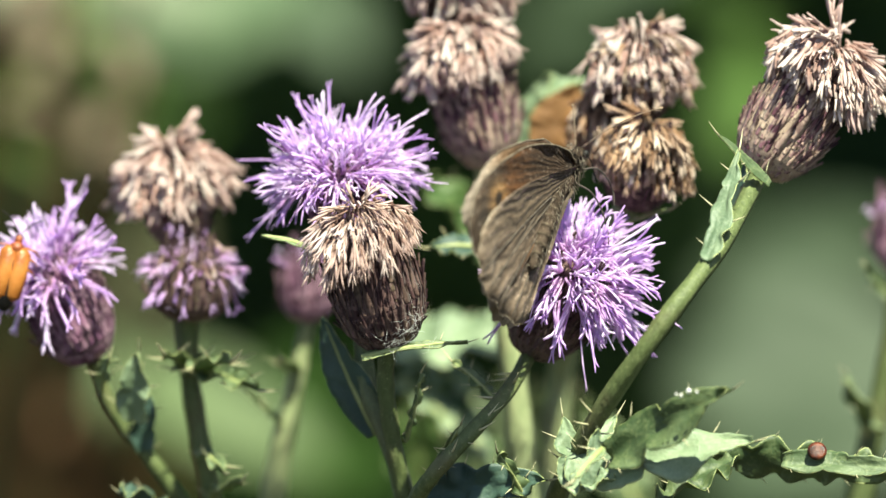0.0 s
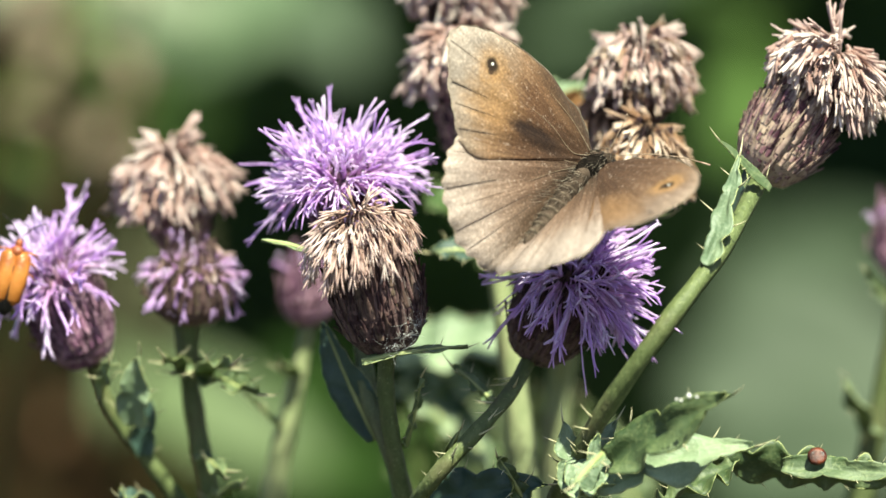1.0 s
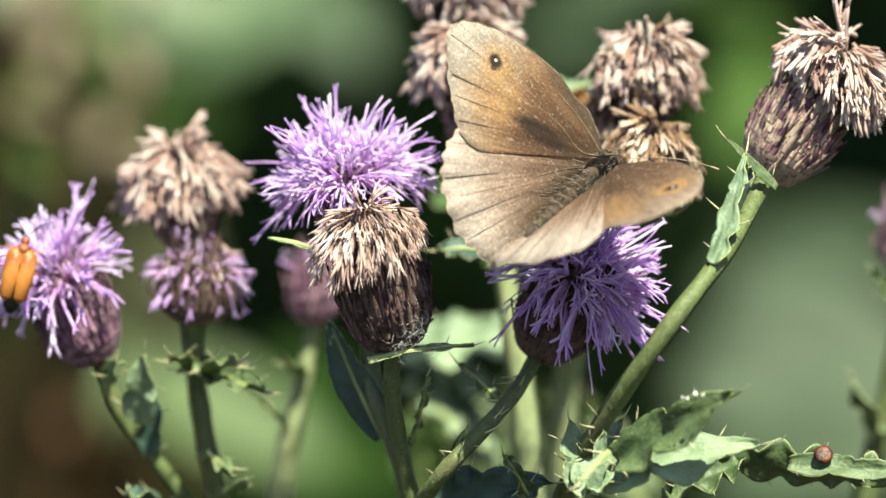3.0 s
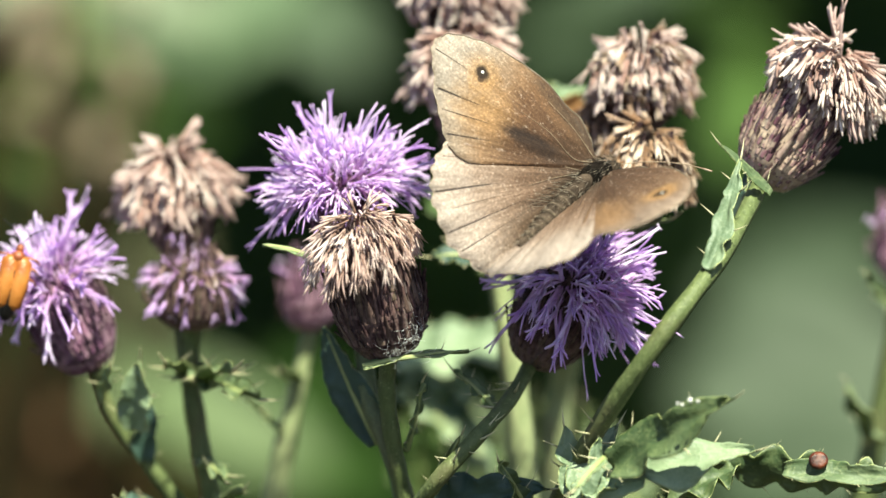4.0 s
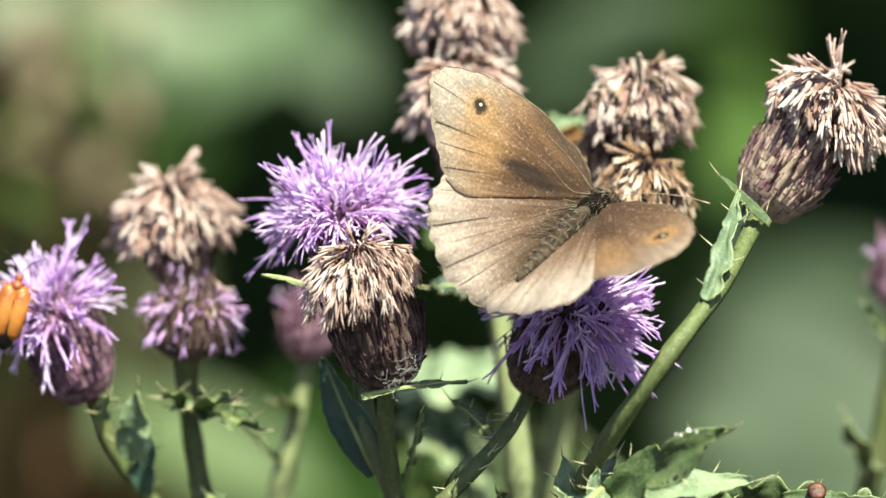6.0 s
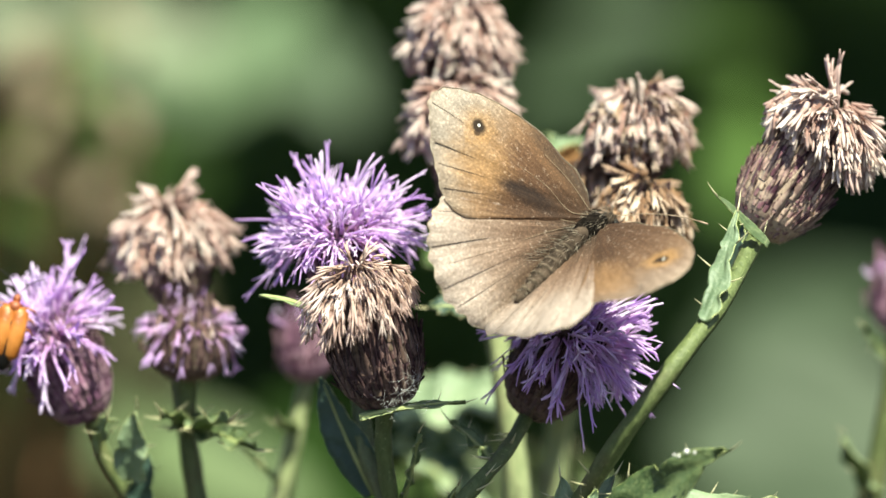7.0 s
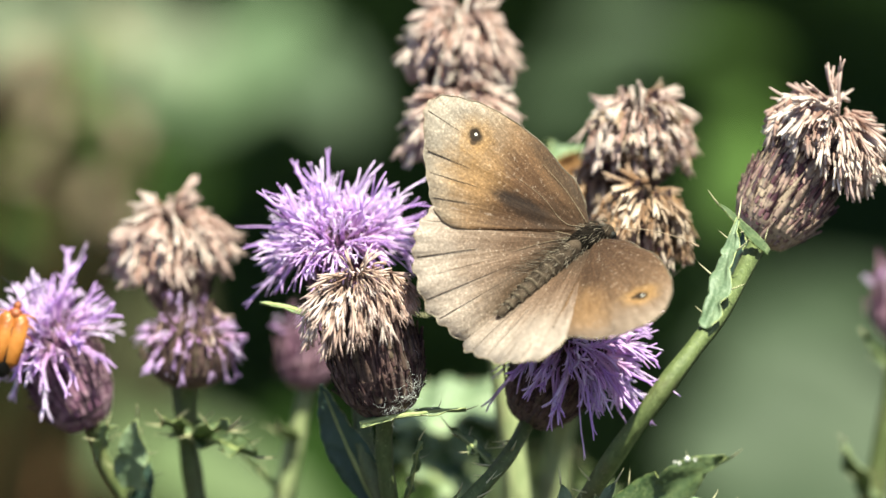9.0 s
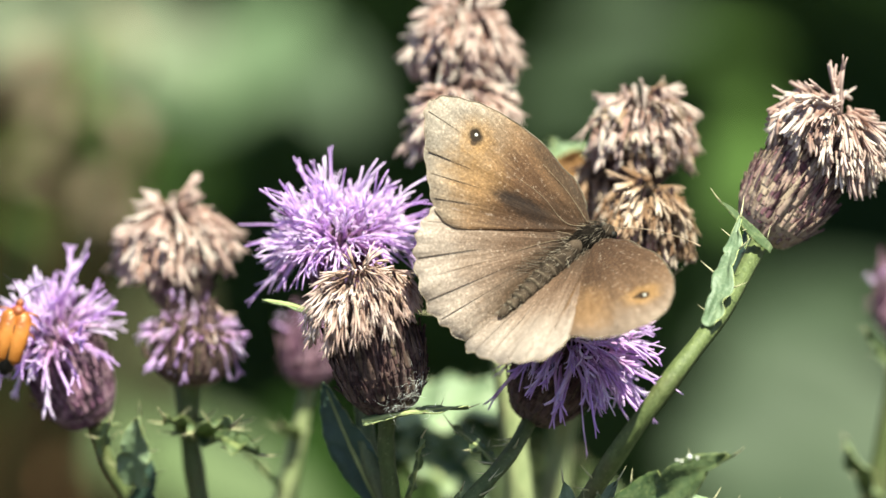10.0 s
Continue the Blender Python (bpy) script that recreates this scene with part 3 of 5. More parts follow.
# Added crowns lean in above the view and shade the weeds below.
shrub(Vector((1.2, 1.9, 0)), Vector((-0.9, -0.2, 0)), 2.2, 0.8, "leafy dark green shrub out of view, added for shade", 5)
shrub(Vector((-1.4, 2.6, 0)), Vector((1.2, 0.1, 0)), 2.4, 0.9, "leafy dark green shrub out of view, added for shade", 6)
shrub(Vector((1.5, 4.0, 0)), Vector((-1.0, 0, 0)), 2.6, 1.1, "leafy dark green shrub out of view, added for shade", 7)
shrub(Vector((-0.9, 5.2, 0)), Vector((0.6, 0.2, 0)), 2.8, 1.2, "leafy dark green shrub out of view, added for shade", 8)
shrub(Vector((0.2, 7.8, 0)), Vector((0, 0, 0)), 3.0, 1.4, "leafy dark green shrub out of view, added for shade", 9)


def broad_leaf(plant, centre, up, across, long, wide, material, seed, droop=0.25):
    """A smooth broad leaf with its stalk down to the plant's root."""
    r = random.Random(seed)
    inv = plant.matrix_basis.inverted()
    z = up.normalized()
    x = (across - z * across.dot(z)).normalized()
    y = z.cross(x)
    base = centre - x * long * MM / 2
    m = Matrix(((x.x, y.x, z.x, base.x), (x.y, y.y, z.y, base.y), (x.z, y.z, z.z, base.z), (0, 0, 0, 1)))
    bm = bmesh.new()
    nx, ny = 18, 5
    rows = []
    for i in range(nx + 1):
        s = i / nx
        half = wide * MM / 2 * max(0.02, math.sin(math.pi * s ** 0.75)) ** 0.7
        row = []
        for j in range(-ny, ny + 1):
            q = j / ny
            h = -droop * long * MM * (s - 0.4) ** 2 + 0.12 * half * abs(q) + 0.06 * half * math.sin(8 * s + 6 * abs(q))
            row.append(bm.verts.new((s * long * MM, q * half, h)))
        rows.append(row)
    for a, b in zip(rows, rows[1:]):
        for j in range(2 * ny):
            bm.faces.new((a[j], b[j], b[j + 1], a[j + 1]))
    low = bmesh.ops.duplicate(bm, geom=bm.faces[:] + bm.edges[:] + bm.verts[:])
    moved = [g for g in low["geom"] if isinstance(g, bmesh.types.BMVert)]
    for v in moved:
        v.co.z -= 0.4 * MM
    bmesh.ops.reverse_faces(bm, faces=[g for g in low["geom"] if isinstance(g, bmesh.types.BMFace)])
    ob = part("leaf", bm, material, plant, "", inv @ m)
    root = plant.matrix_basis.translation
    line = spline([inv @ base, inv @ (base * 0.55 + root * 0.45 + Vector((0, 0, 0.06))), inv @ root], 6)
    part("stalk", tube(line, lambda s: (0.55 + 0.6 * s) * MM, 6), EARTH_SHADED if material in (STRAW, OLIVE, EARTH_BROWN, EARTH_SHADED) else BROAD_DARK, plant)
    return ob


def weed(root, label):
    return thing("broad_leaved_weed", root, label, "weed", "weeds behind the thistles")


def weed_leaf(plant, u, v, y, up, across, long, wide, material, seed):
    broad_leaf(plant, at(u, v, y), facing(*up), facing(*across), long, wide, material, seed)


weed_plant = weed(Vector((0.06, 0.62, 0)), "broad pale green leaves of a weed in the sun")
weed_leaf(weed_plant, 1430, 665, 460, (0.0, 0.5, 0.85), (1, 0.1, 0), 46, 24, BROAD_HALF_SHADE, 101)
weed_leaf(weed_plant, 1470, 560, 530, (0.0, 0.5, 0.85), (0.8, -0.3, 0), 46, 18, BROAD_HALF_SHADE, 102)
weed_leaf(weed_plant, 1455, 435, 590, (0.0, 0.5, 0.85), (1, 0.3, 0), 36, 16, BROAD_SHADED, 103)
weed_leaf(weed_plant, 1480, 790, 400, (-0.2, 0.5, 0.8), (1, 0.2, 0), 44, 20, BROAD_HALF_SHADE, 104)
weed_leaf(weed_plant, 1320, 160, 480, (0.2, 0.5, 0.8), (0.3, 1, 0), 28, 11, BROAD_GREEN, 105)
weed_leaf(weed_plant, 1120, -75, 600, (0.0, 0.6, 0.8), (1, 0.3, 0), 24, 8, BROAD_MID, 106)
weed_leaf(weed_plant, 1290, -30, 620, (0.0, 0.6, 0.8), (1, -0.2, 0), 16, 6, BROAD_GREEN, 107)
weed_leaf(weed_plant, 1010, 50, 560, (0.0, 0.6, 0.75), (1, 0.3, 0), 24, 10, BROAD_SHADED, 108)
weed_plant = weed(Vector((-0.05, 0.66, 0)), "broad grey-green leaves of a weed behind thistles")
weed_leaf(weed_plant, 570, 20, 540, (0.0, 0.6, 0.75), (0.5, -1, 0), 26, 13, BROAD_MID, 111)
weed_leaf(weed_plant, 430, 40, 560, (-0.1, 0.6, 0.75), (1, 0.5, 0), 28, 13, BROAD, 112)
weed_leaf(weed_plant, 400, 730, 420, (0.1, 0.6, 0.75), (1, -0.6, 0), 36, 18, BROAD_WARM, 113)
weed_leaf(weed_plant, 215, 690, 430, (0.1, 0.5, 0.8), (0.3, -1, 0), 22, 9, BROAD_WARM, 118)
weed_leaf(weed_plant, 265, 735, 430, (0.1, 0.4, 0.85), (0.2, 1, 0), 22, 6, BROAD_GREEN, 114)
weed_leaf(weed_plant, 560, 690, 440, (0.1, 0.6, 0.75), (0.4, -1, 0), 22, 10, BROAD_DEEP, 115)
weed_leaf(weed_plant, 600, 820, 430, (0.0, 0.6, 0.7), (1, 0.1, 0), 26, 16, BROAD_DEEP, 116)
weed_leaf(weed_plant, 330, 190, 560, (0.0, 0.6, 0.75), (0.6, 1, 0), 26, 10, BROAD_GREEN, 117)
weed_plant = weed(Vector((-0.30, 0.75, 0)), "dry beige and green leaves at the hedge foot")
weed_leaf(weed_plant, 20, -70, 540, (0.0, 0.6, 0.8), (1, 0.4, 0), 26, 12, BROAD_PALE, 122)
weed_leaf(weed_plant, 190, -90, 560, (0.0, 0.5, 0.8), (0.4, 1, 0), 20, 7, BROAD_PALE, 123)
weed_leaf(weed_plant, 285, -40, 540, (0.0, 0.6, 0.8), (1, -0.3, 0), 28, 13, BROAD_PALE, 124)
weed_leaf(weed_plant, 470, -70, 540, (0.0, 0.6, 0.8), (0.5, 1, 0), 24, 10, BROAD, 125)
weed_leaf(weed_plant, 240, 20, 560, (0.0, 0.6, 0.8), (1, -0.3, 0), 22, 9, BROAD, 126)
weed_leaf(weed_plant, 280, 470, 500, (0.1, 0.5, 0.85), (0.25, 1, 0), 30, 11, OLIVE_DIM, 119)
weed_leaf(weed_plant, 62, 690, 420, (0.0, 0.4, 0.9), (0.3, 1, 0), 8, 5.5, EARTH_BROWN, 128)
weed_leaf(weed_plant, 88, 745, 440, (0.0, 0.4, 0.9), (0.8, 1, 0), 7, 4.5, EARTH_BROWN, 129)
# Two large leaves whose near-black brown stands for shade in this corner.
weed_leaf(weed_plant, 70, 845, 440, (0.0, 0.5, 0.85), (1, 0.1, 0), 50, 30, EARTH_SHADED, 136)
weed_leaf(weed_plant, 30, 640, 500, (0.0, 0.5, 0.85), (0.6, 1, 0), 28, 14, EARTH_SHADED, 137)
weed_leaf(weed_plant, 120, 20, 560, (0.0, 0.6, 0.8), (0.7, 1, 0), 15, 6, STRAW, 131)
weed_leaf(weed_plant, 205, 215, 560, (0.0, 0.6, 0.8), (0.2, 1, 0), 16, 6, STRAW, 132)
weed_leaf(weed_plant, 215, 120, 560, (0.0, 0.6, 0.8), (-0.2, 1, 0), 20, 5, BROAD_GREEN, 134)
weed_plant = weed(Vector((-0.16, 0.42, 0)), "half-dry olive and straw-coloured weed behind the thistles")
br = random.Random(77)
for k in range(22):
    # small leaves up a withering shoot
    weed_leaf(weed_plant, br.uniform(10, 260), -60 + 17 * k + br.uniform(-20, 20), br.uniform(300, 380), (br.uniform(-0.4, 0.4), 0.5, 0.8), (br.choice((-1, 1)) * br.uniform(0.3, 1.0), br.uniform(0.1, 1.0), 0), br.uniform(6, 10), br.uniform(1.8, 3.2), (STRAW, OLIVE, STRAW, BROAD_GREEN)[k % 4], 140 + k)
# ---- thistles ----


def root_of(x, y):
    return Vector((x * MM, y * MM, 0))


def to_ground(plant, top, way, r0, r1, material=None):
    """The main stem from a fork down to the root."""
    base = plant.matrix_basis.translation
    mid = top.lerp(base, 0.5) + Vector((way * MM, 0, 0))
    return stem(plant, [top, top.lerp(mid, 0.4) + Vector((0.3 * way * MM, 0, 0)), mid, base], r0, r1, material)


UP, FRONT = Vector((0, 0, 1)), -AHEAD

# the thistle whose flower carries the butterfly, and its bare-headed branch
c = thing("thistle", root_of(20, 12), "green thistle with a lilac flower and a spent brown head", "thistle", "thistles")
fork = at(975, 905, 4)
stem(c, [at(944, 614, 7), at(900, 690, -1), at(832, 768, -7), at(768, 838, -8), at(735, 890, -4), at(760, 960, 6)], 0.85, 0.98)
stem(c, [at(1342, 312, 4), at(1276, 434, -8), at(1174, 570, -16), at(1065, 725, -13), at(1006, 830, -7), fork], 1.0, 1.2)
to_ground(c, fork, 8, 1.75, 3.0)
stem(c, [at(735, 890, -4), at(800, 990, 6), fork + Vector((0, 0, -0.02))], 1.35, 1.5)
flower_head(c, at(938, 622, 8), facing(0.42, 0.76, 0.48), 14.5, 10.5, "dark", [(WIDE_SET, 120, 0, 126, 0.98, 3.8, 0.8), (LILAC_SET, 84, 0, 126, 1.0, 3.8, 0.8), (SHORT_SET, 130, 0, 85, 1.3, 3.6, 0.8), (SHORT_SET, 45, 0, 40, 0.95, 2.2, 1.0), (LONG_SET, 30, 40, 120, 1.12, 3.0, 0.7), (LONG_SET, 8, 40, 78, 1.12, 3.0, 0.8)], "open lilac flower", 11)
flower_head(c, at(1336, 310, 8), facing(0.55, 0.83, 0.10), 16.5, 10.9, "purple", [(PINK_SET, 299, 56, 80, 1.14, 5.0, 0), (TUFT_SET, 6, 2.5, 0, 0.95, 0, -1)], "spent head with dry pinkish petals", 12)
leaf(c, at(1054, 836, -13), at(1335, 782, -16), facing(-0.1, 0.6, 0.8), 7.6, 2, LEAF_PALE, 21, 0.9, 0.6, fold=0.1, ribs=False)
leaf(c, at(1262, 808, 0), at(1625, 842, -6), facing(0.0, -0.6, 0.8), 6.0, 5, LEAF_MID, 20, 1.3, 0.3, fold=-0.2, spine_size=0.9, ribs=False)
leaf(c, at(1385, 816, -7), at(1620, 834, -11), facing(0.0, 0.45, 0.85), 3.4, 2, LEAF, 30, 0.7, 0.3, spine_size=0.8, ribs=False)
leaf(c, at(1082, 812, -14), at(1296, 690, -22), facing(-0.3, 0.35, 0.88), 6.6, 2, LEAF_MID, 22, 0.6, 0.4, ribs=False)
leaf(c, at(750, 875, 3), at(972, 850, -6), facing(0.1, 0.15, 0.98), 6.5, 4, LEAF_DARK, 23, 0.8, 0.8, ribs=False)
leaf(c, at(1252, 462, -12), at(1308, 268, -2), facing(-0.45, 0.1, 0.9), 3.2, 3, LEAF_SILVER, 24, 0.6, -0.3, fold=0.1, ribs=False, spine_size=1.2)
# Added dark leaf: fills the shaded gap between the silver leaf and stem.
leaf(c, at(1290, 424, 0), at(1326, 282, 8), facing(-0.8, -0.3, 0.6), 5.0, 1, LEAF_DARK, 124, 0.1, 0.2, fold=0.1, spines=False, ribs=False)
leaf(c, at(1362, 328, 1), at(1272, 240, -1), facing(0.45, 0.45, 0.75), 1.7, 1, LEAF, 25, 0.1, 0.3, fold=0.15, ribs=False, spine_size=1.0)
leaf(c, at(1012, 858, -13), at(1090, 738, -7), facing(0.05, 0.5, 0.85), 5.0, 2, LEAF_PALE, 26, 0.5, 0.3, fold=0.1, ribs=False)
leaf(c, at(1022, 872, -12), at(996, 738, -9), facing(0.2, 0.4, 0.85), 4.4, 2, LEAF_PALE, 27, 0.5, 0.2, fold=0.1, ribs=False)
leaf(c, at(1034, 866, -15), at(1056, 758, -13), facing(0.45, 0.3, 0.8), 2.6, 2, LEAF_SILVER, 19, 0.7, 0.3, fold=0.3, ribs=False)
leaf(c, at(1010, 862, -13), at(1092, 850, -15), facing(0.0, 0.8, 0.6), 4.0, 2, LEAF_PALE, 118, 1.0, 0.3, ribs=False)
leaf(c, at(1066, 796, -18), at(1016, 850, -24), facing(-0.1, 0.8, 0.6), 1.7, 2, LEAF_PALE, 18, 0.4, 0.2, spine_size=1.3)
leaf(c, at(935, 900, -3), at(880, 800, -10), facing(0.3, 0.5, 0.8), 2.8, 3, LEAF_MID, 17, 1.3, 0.2)
leaf(c, at(760, 860, 0), at(815, 752, -6), facing(0.2, 0.5, 0.8), 1.6, 3, LEAF, 16, 1.2, 0.2)
leaf(c, at(1300, 815, -3), at(1160, 900, -10), facing(-0.2, 0.75, 0.6), 5.0, 3, LEAF_MID, 28, 1.7, 0.8, ribs=False)
leaf(c, at(880, 715, 1), at(800, 640, 4), facing(0.4, 0.5, 0.6), 2.4, 3, LEAF, 29, 1.0, 0.3)

# the middle thistle: a lilac flower behind a dry one
b = thing("thistle", root_of(-12, 12), "green thistle with lilac and dry straw-coloured heads", "thistle", "thistles")
low = at(722, 905, 4)
stem(b, [at(690, 600, -1), at(682, 660, 0), at(697, 790, 2), low], 0.95, 1.05)
stem(b, [at(640, 470, 10), at(640, 600, 8), at(655, 700, 6), at(695, 800, 5), low], 1.0, 1.2, STEM_BLUE)
to_ground(b, low, -4, 1.4, 2.6)
flower_head(b, at(694, 612, -1), facing(-0.24, 0.88, 0.34), 15.2, 11.4, "dark", [(DRY_SET, 300, 66, 70, 1.0, 5.2, 0)], "dry straw-coloured head", 13)
flower_head(b, at(622, 425, 12), facing(-0.18, 0.93, 0.30), 10.0, 9.0, "lilac", [(LILAC_SET, 250, 2, 112, 0.89, 4.1, 0.85), (SHORT_SET, 170, 0, 90, 1.2, 4.0, 0.8), (LONG_SET, 22, 3, 112, 0.98, 3.2, 0.85)], "open lilac flower", 14)
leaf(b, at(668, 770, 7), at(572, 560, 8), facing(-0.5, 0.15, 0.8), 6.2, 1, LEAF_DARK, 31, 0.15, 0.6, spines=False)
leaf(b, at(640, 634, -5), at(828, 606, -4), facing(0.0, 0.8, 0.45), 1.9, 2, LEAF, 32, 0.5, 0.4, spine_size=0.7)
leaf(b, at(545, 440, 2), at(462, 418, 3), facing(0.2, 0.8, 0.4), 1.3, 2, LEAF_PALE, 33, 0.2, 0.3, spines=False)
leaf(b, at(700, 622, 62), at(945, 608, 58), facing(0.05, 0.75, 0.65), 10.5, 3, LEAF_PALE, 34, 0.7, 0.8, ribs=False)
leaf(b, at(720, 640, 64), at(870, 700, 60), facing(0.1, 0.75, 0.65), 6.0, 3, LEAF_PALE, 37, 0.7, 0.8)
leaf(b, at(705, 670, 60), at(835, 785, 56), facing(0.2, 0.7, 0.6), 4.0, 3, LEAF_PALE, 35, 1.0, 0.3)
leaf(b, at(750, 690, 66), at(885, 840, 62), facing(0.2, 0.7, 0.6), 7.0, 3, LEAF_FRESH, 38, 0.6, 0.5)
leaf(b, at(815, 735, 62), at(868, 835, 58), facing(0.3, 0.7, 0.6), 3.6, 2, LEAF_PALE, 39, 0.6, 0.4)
leaf(b, at(715, 780, 3), at(745, 660, -2), facing(0.7, 0.3, 0.6), 1.8, 3, LEAF, 36, 1.2, 0.2)

# leaves lower down behind these stalks
leaf(b, at(742, 930, 96), at(730, 690, 90), facing(0.1, 0.6, 0.75), 9.0, 3, LEAF_FRESH, 131, 0.6, 0.6)
leaf(b, at(820, 940, 104), at(905, 640, 98), facing(0.2, 0.6, 0.75), 11.0, 3, LEAF, 132, 0.6, 0.8)
leaf(c, at(980, 950, 92), at(950, 690, 86), facing(-0.1, 0.6, 0.75), 9.0, 3, LEAF_MID, 133, 0.6, 0.6)
leaf(c, at(1150, 940, 80), at(1030, 700, 84), facing(-0.2, 0.6, 0.75), 7.0, 3, LEAF_MID, 134, 0.6, 0.6)

# stray spines on the stalks of these two
sp = random.Random(31)
for plant, line in ((c, [at(925, 650, 3), at(900, 690, -1), at(832, 768, -7), at(768, 838, -8)]), (c, [at(1063, 725, -13), at(1030, 790, -11), at(1006, 830, -7)])):
    inv = plant.matrix_basis.inverted()
    for p in spline(line, 5)[1:]:
        way = facing(sp.uniform(-1, 1), sp.uniform(-0.3, 0.6), sp.uniform(0.0, 0.8))
        part("spine", SPINE_MESH, None, plant, m=inv @ Matrix.Translation(p + way * 0.8 * MM) @ frame_of(way, UP) @ Matrix.Scale(sp.uniform(0.45, 1.1), 4))

# the left thistle
a = thing("thistle", root_of(-32, 30), "green thistle with a lilac flower and fading heads", "thistle", "thistles")
knot = at(365, 960, 22)
stem(a, [at(166, 636, 20), at(196, 720, 20), at(262, 808, 21), at(318, 882, 22), knot], 0.78, 1.0)
stem(a, [at(336, 552, 24), at(334, 650, 23), at(352, 770, 22), at(374, 890, 22), knot], 1.1, 1.3)
to_ground(a, knot, -5, 1.6, 2.8)
stem(a, [at(300, 470, 30), at(318, 560, 27), at(332, 650, 24)], 0.9, 1.1)
flower_head(a, at(164, 636, 20), facing(-0.40, 0.84, 0.37), 14.0, 9.8, "lilac", [(WIDE_SET, 66, 0, 100, 1.12, 3.0, 0.75), (SHORT_SET, 70, 0, 70, 1.3, 2.6, 0.9), (LONG_SET, 12, 20, 100, 1.0, 2.4, 0.8)], "open lilac flower", 15)
flower_head(a, at(338, 566, 22), facing(0.03, 0.97, 0.25), 8.0, 10.3, "dark", [(SHORT_SET, 80, 5, 110, 0.85, 3.8, 0.8), (PINK_SET, 26, 60, 100, 0.8, 3.2, 0), (WIDE_SET, 22, 105, 150, 0.72, 4.2, 1.0)], "fading lilac head", 16)
flower_head(a, at(322, 440, 30), facing(-0.10, 0.93, 0.28), 10.5, 8.0, "purple", [(PINK_SET, 300, 60, 80, 1.16, 4.9, 0), (TUFT_SET, 6, 2.0, 0, 0.75, 0, -1)], "drooping pale pink withered head", 17)
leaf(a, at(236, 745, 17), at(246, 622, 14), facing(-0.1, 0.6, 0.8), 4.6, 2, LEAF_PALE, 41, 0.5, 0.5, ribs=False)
# Added dark leaf in place of the unlit lower fold of the one above.
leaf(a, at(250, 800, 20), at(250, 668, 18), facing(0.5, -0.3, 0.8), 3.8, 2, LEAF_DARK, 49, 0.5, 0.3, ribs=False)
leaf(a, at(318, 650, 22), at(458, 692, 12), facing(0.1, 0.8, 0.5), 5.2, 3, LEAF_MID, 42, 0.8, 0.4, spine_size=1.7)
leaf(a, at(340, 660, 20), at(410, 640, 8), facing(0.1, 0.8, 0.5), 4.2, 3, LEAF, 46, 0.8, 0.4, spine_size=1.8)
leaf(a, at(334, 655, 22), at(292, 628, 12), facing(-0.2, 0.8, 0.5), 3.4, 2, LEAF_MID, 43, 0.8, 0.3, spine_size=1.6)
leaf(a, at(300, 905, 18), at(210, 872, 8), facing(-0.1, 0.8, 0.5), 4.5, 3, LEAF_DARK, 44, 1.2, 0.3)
leaf(a, at(356, 800, 20), at(398, 838, 8), facing(0.1, 0.8, 0.5), 2.6, 2, LEAF, 47, 1.2, 0.2, spine_size=1.2)
leaf(a, at(372, 880, 20), at(428, 852, 8), facing(0.1, 0.8, 0.5), 2.6, 2, LEAF, 48, 1.2, 0.2, spine_size=1.2)
leaf(a, at(180, 690, 18), at(192, 636, 10), facing(-0.3, 0.7, 0.6), 2.4, 2, LEAF_PALE, 40, 1.0, 0.2)
leaf(a, at(170, 650, 19), at(212, 640, 14), facing(0.0, 0.8, 0.5), 1.6, 2, LEAF_PALE, 45, 0.5, 0.2, spines=False)

# a bud further back
d = thing("thistle", root_of(-24, 55), "green thistle with one closed mauve bud", "thistle", "thistles")
stem(d, [at(545, 570, 42), at(520, 690, 42), at(490, 830, 42), at(476, 960, 44), d.matrix_basis.translation], 0.85, 2.0, STEM_PALE)
flower_head(d, at(546, 570, 42), facing(-0.05, 0.97, 0.2), 8.0, 6.9, "lilac", [(SHORT_SET, 40, 0, 40, 0.55, 2.2, 1.0)], "closed mauve bud", 18)
leaf(d, at(520, 660, 42), at(500, 640, 34), facing(0.0, 0.8, 0.5), 3.0, 2, LEAF, 51, 0.8, 0.2, spine_size=1.6)
leaf(d, at(500, 760, 42), at(430, 690, 36), facing(0.0, 0.8, 0.5), 2.0, 3, LEAF_PALE, 52, 1.0, 0.2)

# spent heads behind the butterfly
e = thing("thistle", root_of(8, 45), "thistle with two stacked spent brown heads", "thistle", "thistles")
stem(e, [at(856, 285, 28), at(872, 420, 30), at(906, 640, 29), at(922, 800, 29), at(930, 980, 30), e.matrix_basis.translation], 1.2, 2.0, STEM_PALE)
stem(e, [at(822, 90, 34), at(846, 200, 32), at(868, 380, 26)], 0.8, 1.0, STEM_BLUE)
flower_head(e, at(872, 296, 28), facing(-0.26, 0.93, 0.24), 16.4, 10.4, "purple", [(PINK_SET, 300, 56, 80, 1.08, 4.5, 0), (TUFT_SET, 10, 0, 40, 0.6, 2.0, 1.0)], "spent head with dry pinkish petals", 19)
flower_head(e, at(812, 88, 34), facing(0.03, 0.97, 0.2), 11.0, 8.0, "dark", [(PINK_SET, 300, 60, 100, 1.12, 4.2, 0), (TUFT_SET, 12, -2, 24, 0.95, 1.0, 1.0)], "spent head with dry pinkish petals", 20)
leaf(e, at(925, 280, 40), at(985, 132, 40), facing(-0.3, 0.7, 0.6), 6.2, 2, LEAF_PALE, 61, 0.3, 0.5, spines=False, ribs=False)
leaf(e, at(955, 168, 39), at(1042, 142, 38), facing(-0.1, 0.8, 0.6), 2.6, 1, LEAF_PALE, 65, 0.3, 0.3, spines=False, ribs=False)
